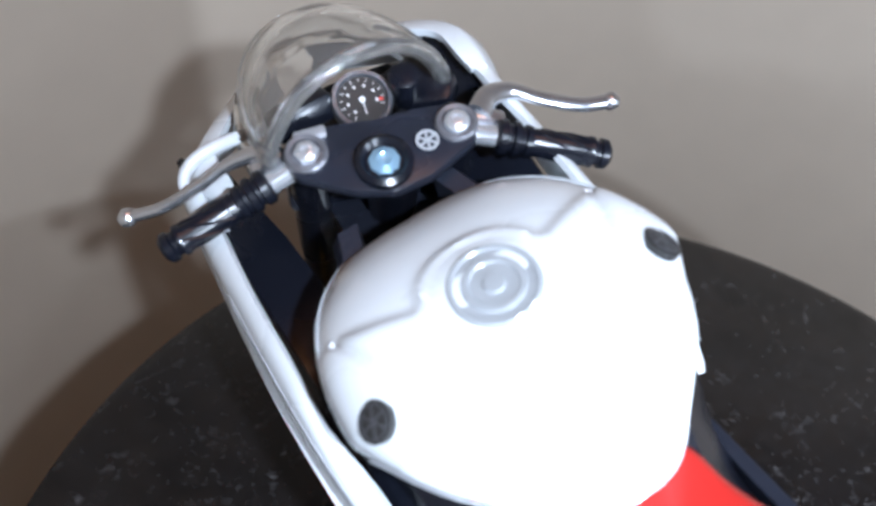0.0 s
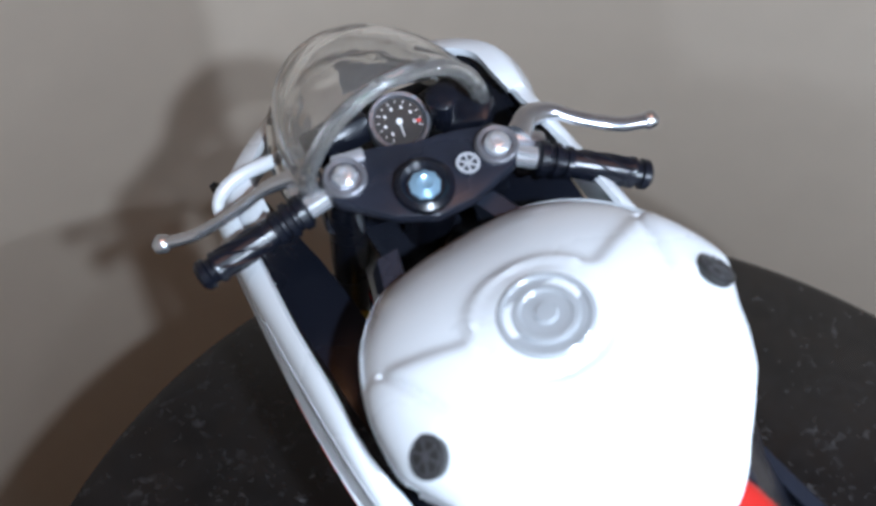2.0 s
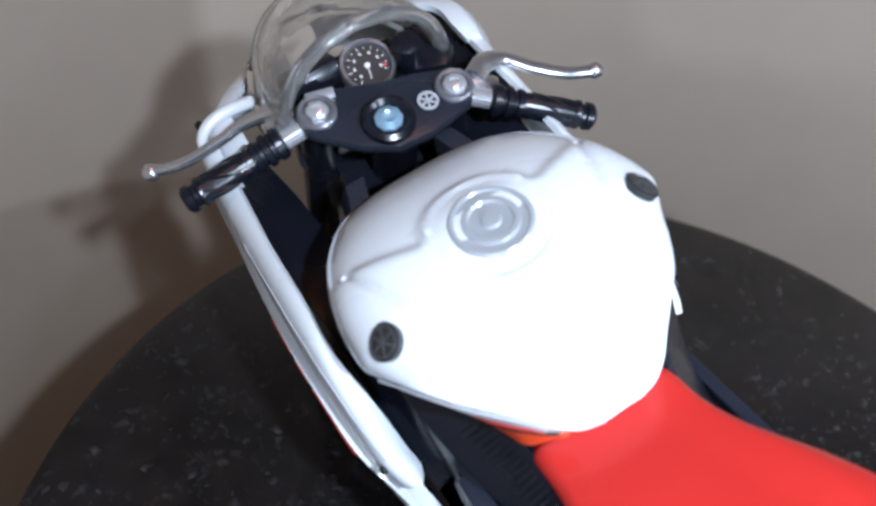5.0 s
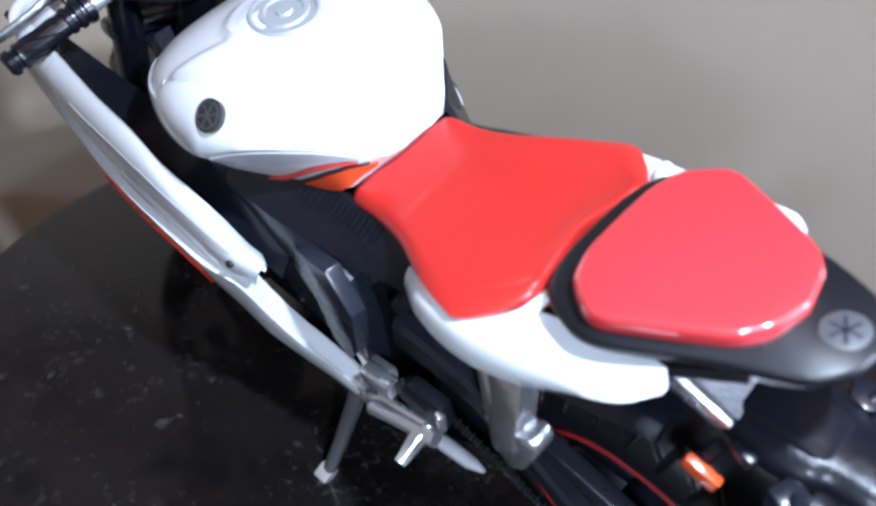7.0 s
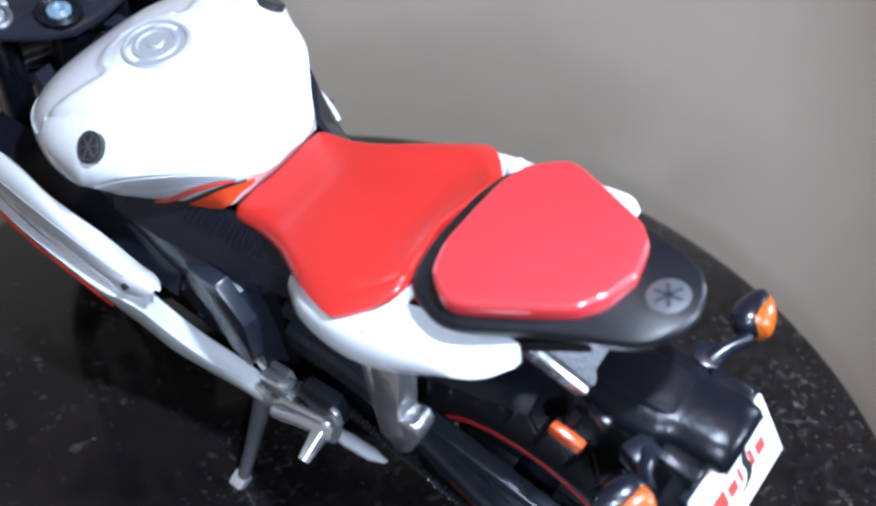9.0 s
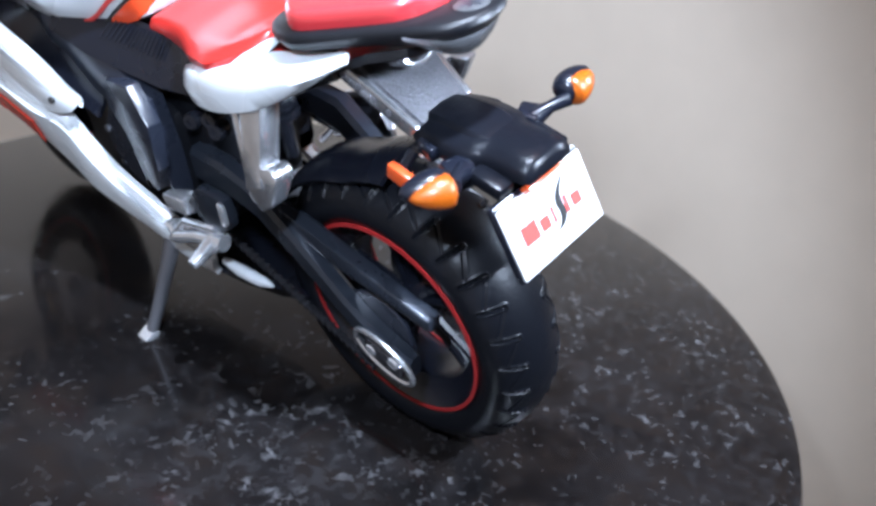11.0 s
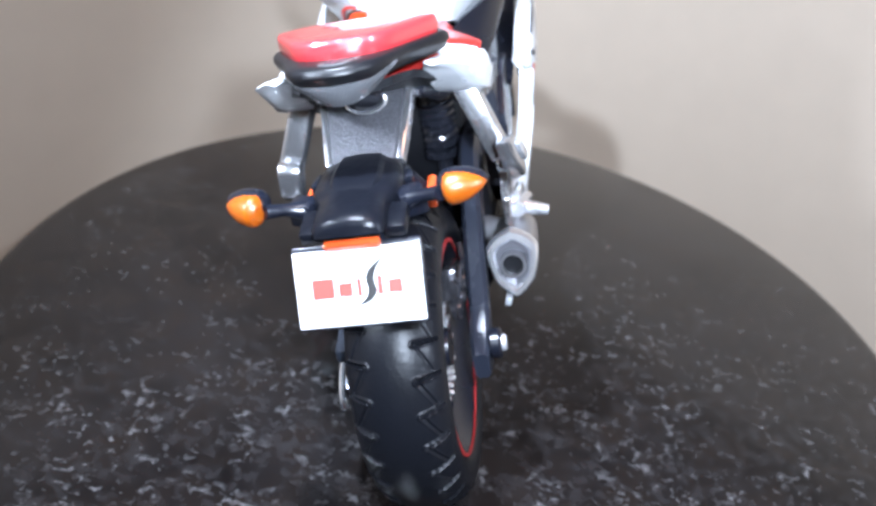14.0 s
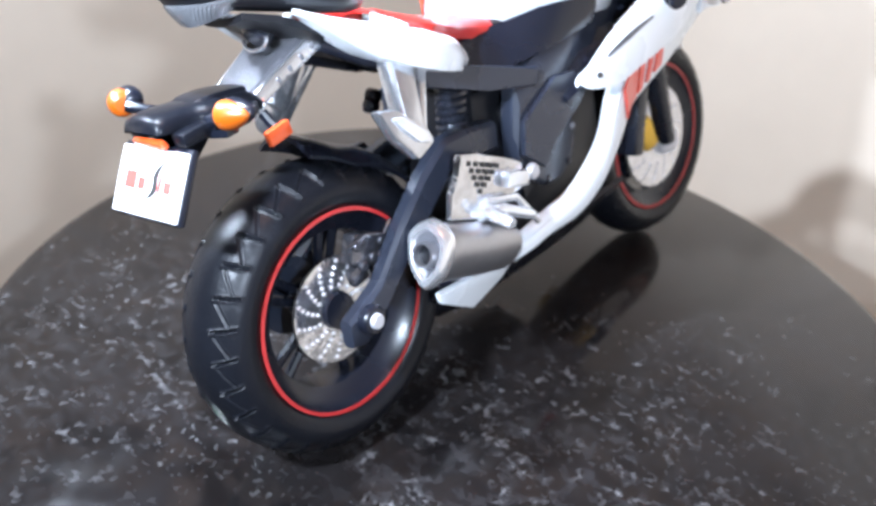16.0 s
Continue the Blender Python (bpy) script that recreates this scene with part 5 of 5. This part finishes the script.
# ---- steering ----
def steering():
    def put(name, bm, mat, parent, label=""):
        return part(name, moved(bm, STEER), mat, parent, label)
    # before turning: bars lie square across the frame
    X0 = 1.6
    bm = prism([(X0 - 13.0, 95.5, 50.2), (X0 - 10.5, 98.6, 50.4), (X0 - 5, 97.4, 50.5), (X0, 97.6, 50.5), (X0 + 5, 97.4, 50.5), (X0 + 10.5, 98.6, 50.4), (X0 + 13.0, 95.5, 50.2), (X0 + 11.5, 91.4, 49.8), (X0 + 5.0, 87.6, 49.4), (X0, 86.4, 49.2), (X0 - 5.0, 87.6, 49.4), (X0 - 11.5, 91.4, 49.8)], 1.0, None, 0.7)
    clamp = put("fork_clamp", bm, SATIN, bike, "dark grey top fork clamp")
    for s in (-1, 1):
        cap = put("fork_cap", spin([(0, -1.5), (2.8, -1.5), (2.8, 0.5), (2.5, 0.85), (2.0, 0.7), (1.9, 0.2), (0, 0.2)], facing((X0 + s * 9.7, 94.2, 51.2), (0, -0.2, 1)), steps=28), STEEL, clamp, "grey fork cap with a bright bolt")
        put("cap_bolt", spin([(0, 0.1), (1.7, 0.1), (1.7, 0.9), (1.5, 1.2), (1.0, 1.5), (0.6, 1.5), (0.5, 1.3), (0, 1.3)], facing((X0 + s * 9.7, 94.2, 51.2), (0, -0.2, 1)), steps=6 if s < 0 else 24), CHROME, cap)
    put("stem_nut", spin([(0, -1.5), (3.7, -1.5), (3.7, 0.9), (3.0, 1.3), (2.3, 0.5), (0, 0.5)], facing((X0 - 0.6, 90.4, 51.0), (0, -0.2, 1)), steps=32), BLACK, clamp, "black ring round the ignition lock")
    put("ignition_lock", spin([(0, 0.3), (2.1, 0.3), (2.0, 0.7), (1.0, 1.15), (0.5, 0.8), (0, 0.8)], facing((X0 - 0.6, 90.4, 51.1), (0, -0.2, 1)), steps=9), BLUE, clamp, "pale blue ignition lock")
    m = facing((X0 + 5.4, 92.2, 51.5), (0, -0.2, 1))
    bm = bmesh.new()
    spin([(1.15, 0), (1.5, 0), (1.5, 0.2), (1.15, 0.2), (1.15, 0)], m, bm, 28)
    for k in range(3):
        box((0, 0, 0), (0.28, 2.5, 0.2), bm, 0, m @ Matrix.Rotation(k * math.pi / 3, 4, "Z") @ Matrix.Translation((0, 0, 0.1)))
    put("clamp_badge", bm, GREY, clamp, "light grey round mark")
    for s in (-1, 1):
        leg = put("fork_leg", tube([(X0 + s * 9.7, 94.6, 51), (X0 + s * 9.7, 97, 41), (X0 + s * 9.7, 102, 24), (X0 + s * 9.7, 108.4, 2)], [2.5, 2.7, 2.9, 2.4], sides=18), BLACK, bike, "black fork leg")
        put("fork_caliper", box((X0 + s * 9.4, 101.5, 5.5), (3.0, 4.6, 9.0), None, 0.9, Matrix.Rotation(radians(24), 4, "X")), GOLD, leg, "gold front brake caliper")
        put("fork_foot", box((X0 + s * 9.2, 108.8, 1.6), (3.4, 6.0, 6.0), None, 1.2), SILVER, leg)
        # clip-on bar with switch, grip and lever
        p0, p1 = Vector((X0 + s * 11.4, 94.4, 49.0)), Vector((X0 + s * 29.6, 89.8, 44.0))
        d = (p1 - p0).normalized()
        bar = put("handlebar", tube([p0, p0 + d * 5.5], 1.5, sides=14), CHROME, bike, "bright clip-on handlebar")
        bm = bmesh.new()
        path, rr = [], []
        for t, r in ((3.6, 1.7), (4.0, 2.35), (5.0, 2.4), (5.2, 2.0), (5.7, 2.0), (5.9, 2.4), (6.7, 2.35), (6.9, 1.9), (7.4, 1.9), (7.6, 2.2), (8.4, 2.15), (8.6, 1.7)):
            path.append(p0 + d * t)
            rr.append(r)
        put("switch_housing", tube(path, rr, sides=18), BLACK, bar)
        path, rr = [], []
        L = (p1 - p0).length
        for t, r in ((8.2, 1.7), (8.8, 1.9), (L - 3.4, 1.8), (L - 3.0, 2.1), (L - 2.4, 2.1), (L - 2.2, 1.65), (L - 1.6, 1.65), (L - 1.4, 2.05), (L - 0.5, 2.0), (L, 1.45)):
            path.append(p0 + d * t)
            rr.append(r)
        put("grip", tube(path, rr, sides=18), BLACK, bar, "black ribbed rubber grip")
        bm = bmesh.new()
        q = d.orthogonal().normalized()
        q2 = d.cross(q)
        for k in range(7):
            a0 = k * 0.9
            tube([p0 + d * (9.6 + t * 7) + (q * math.cos(a0 + t * 1.6) + q2 * math.sin(a0 + t * 1.6)) * 1.86 for t in np.linspace(0, 1, 6)], 0.2, bm, 5)
        put("grip_pattern", bm, BLACK, bar)
        e = Vector((0, 1, 0.0))
        a = p0 + d * 4.5 + Vector((0, 3.0 + (1.6 if s > 0 else 0), 1.0))
        k2 = 1.0 if s > 0 else 0.0
        lp = spline([p0 + d * 2.0 + Vector((0, 2.2, 1.2)), a + Vector((0, 1.4, 0.6)), a + d * 4.0 + Vector((0, 2.6 + k2, 0.5)), a + d * 8.0 + Vector((0, 2.6 + k2, 0)), a + d * 14.0 + Vector((0, 3.0 + k2, -0.2)), a + d * 19.0 + Vector((0, 4.6 + k2, 0.1))], 5)
        nn = len(lp)
        put("lever", tube(lp, [2.1 - 1.05 * min(1, i / (nn * 0.45)) for i in range(nn)], sides=12, flat=0.75), PLATED, bar, "silver hand lever")
        put("lever_perch", box(p0 + d * 3.4 + Vector((0, 2.6, 0.9)), (4.6, 2.2, 1.8), None, 0.6, Matrix.Rotation(radians(-14 * s), 4, "Z") @ Matrix.Rotation(radians(15 * s), 4, "Y")), PLATED, bar, "silver lever perch")
        put("lever_ball", spin([(0, -1.3), (0.7, -1.15), (1.3, -0.25), (1.3, 0.25), (0.7, 1.15), (0, 1.3)], facing(lp[-1], d), steps=16), PLATED, bar)
    # gauge
    ax = Vector((0.02, -0.42, 0.9)).normalized()
    c = Vector((3.7, 101.9, 50.4))
    gauge = part("rev_counter", spin([(0, -4), (3.4, -4), (4.1, -1), (4.15, 0.4), (3.9, 0.85), (3.45, 0.8), (3.25, 0.2), (0, 0.2)], facing(c, ax), steps=40), RIM, bike, "round black rev counter with a silver rim")
    m = facing(c, ax)
    part("gauge_face", spin([(0, 0.25), (3.3, 0.25), (3.3, 0.3), (0, 0.3)], m, steps=32), INK, gauge)
    bm = bmesh.new()
    for k in range(13):
        a = radians(-130 + 260 * k / 12)
        box((0, 0, 0), (0.10, 0.32 if k % 2 else 0.55, 0.06), bm, 0, m @ Matrix.Rotation(-a, 4, "Z") @ Matrix.Translation((0, 2.75, 0.36)))
    box((0, 0, 0), (0.14, 2.4, 0.08), bm, 0, m @ Matrix.Rotation(radians(165), 4, "Z") @ Matrix.Translation((0, 0.9, 0.38)))
    for k in range(7):
        a = radians(-120 + 240 * k / 6)
        box((0, 0, 0), (0.3, 0.42, 0.06), bm, 0, m @ Matrix.Rotation(-a, 4, "Z") @ Matrix.Translation((0, 1.95, 0.36)) @ Matrix.Rotation(a, 4, "Z"))
    part("gauge_marks", bm, PLATE, gauge)
    part("gauge_boss", disc(c + ax * 0.4, ax, 0.42, 0.25, None, 0.05, 16), PLATE, gauge)
    part("gauge_red_zone", box((0, 0, 0), (0.34, 0.6, 0.1), None, 0, m @ Matrix.Rotation(radians(-118), 4, "Z") @ Matrix.Translation((0, 2.5, 0.36))), INK_RED, gauge)
    bm = box((X0 - 5.6, 105.2, 50.2), (9.0, 5.0, 4.0), None, 0.9, Matrix.Rotation(radians(-22), 4, "X"))
    part("instrument_panel", bm, BLACK, bike, "black digital instrument panel")
    bm = prism([(X0 + 6.5, 106.5, 47.0), (X0 + 13.0, 106.0, 48.4), (X0 + 15.0, 99.0, 48.2), (X0 + 12.0, 96.0, 47.6), (X0 + 7.0, 99.0, 47.4)], 1.6, None, 0.9)
    part("cockpit_cover", bm, BLACK, bike, "black cockpit cover")
    part("fluid_reservoir", spin([(0, -3), (1.8, -3), (1.9, 1.2), (2.1, 1.3), (2.1, 2.2), (1.6, 2.5), (0, 2.5)], facing((X0 + 7.8, 100.2, 51.0), (0, -0.15, 1)), steps=24), BLACK, bike, "black round fluid reservoir")
    rows = [[(x, y, z - 0.01 * x * x) for x in np.linspace(-6, 19, 6)] for y, z in ((88, 34), (96, 36), (104, 39), (112, 40), (118, 38))]
    part("cockpit_floor", sheet(rows, 1.0), BLACK, bike, "black cockpit lining")
    part("bar_clip", box((X0 - 6.6, 99.4, 52.2), (4.2, 1.6, 1.2), None, 0.3, Matrix.Rotation(radians(-18), 4, "Z")), SILVER, bike)
    # lower clamp, radiator and front mudguard
    part("steering_head", tube([(X0, 91, 48), (X0, 96, 34)], 3.4, sides=20), BLACK, bike)
    part("lower_clamp", moved(box((X0, 99.6, 38.6), (26, 8, 3.0), None, 1.0, Matrix.Rotation(radians(-24), 4, "X")), STEER), BLACK, bike)
    part("radiator", box((0, 84, 18), (34, 4, 26), None, 0.8, Matrix.Rotation(radians(-14), 4, "X")), BLACK, bike, "black radiator")
    rows = []
    for a in np.linspace(74, 150, 12):
        t = radians(a)
        rows.append([(FRONT[0] + x, FRONT[1] + 29.0 * math.cos(t), FRONT[2] + 29.0 * math.sin(t) - abs(x / 7.4) ** 2.4 * 5) for x in np.linspace(-7.4, 7.4, 9)])
    part("front_mudguard", moved(sheet(rows, 0.9), STEER), WHITE, bike, "white front mudguard")


steering()
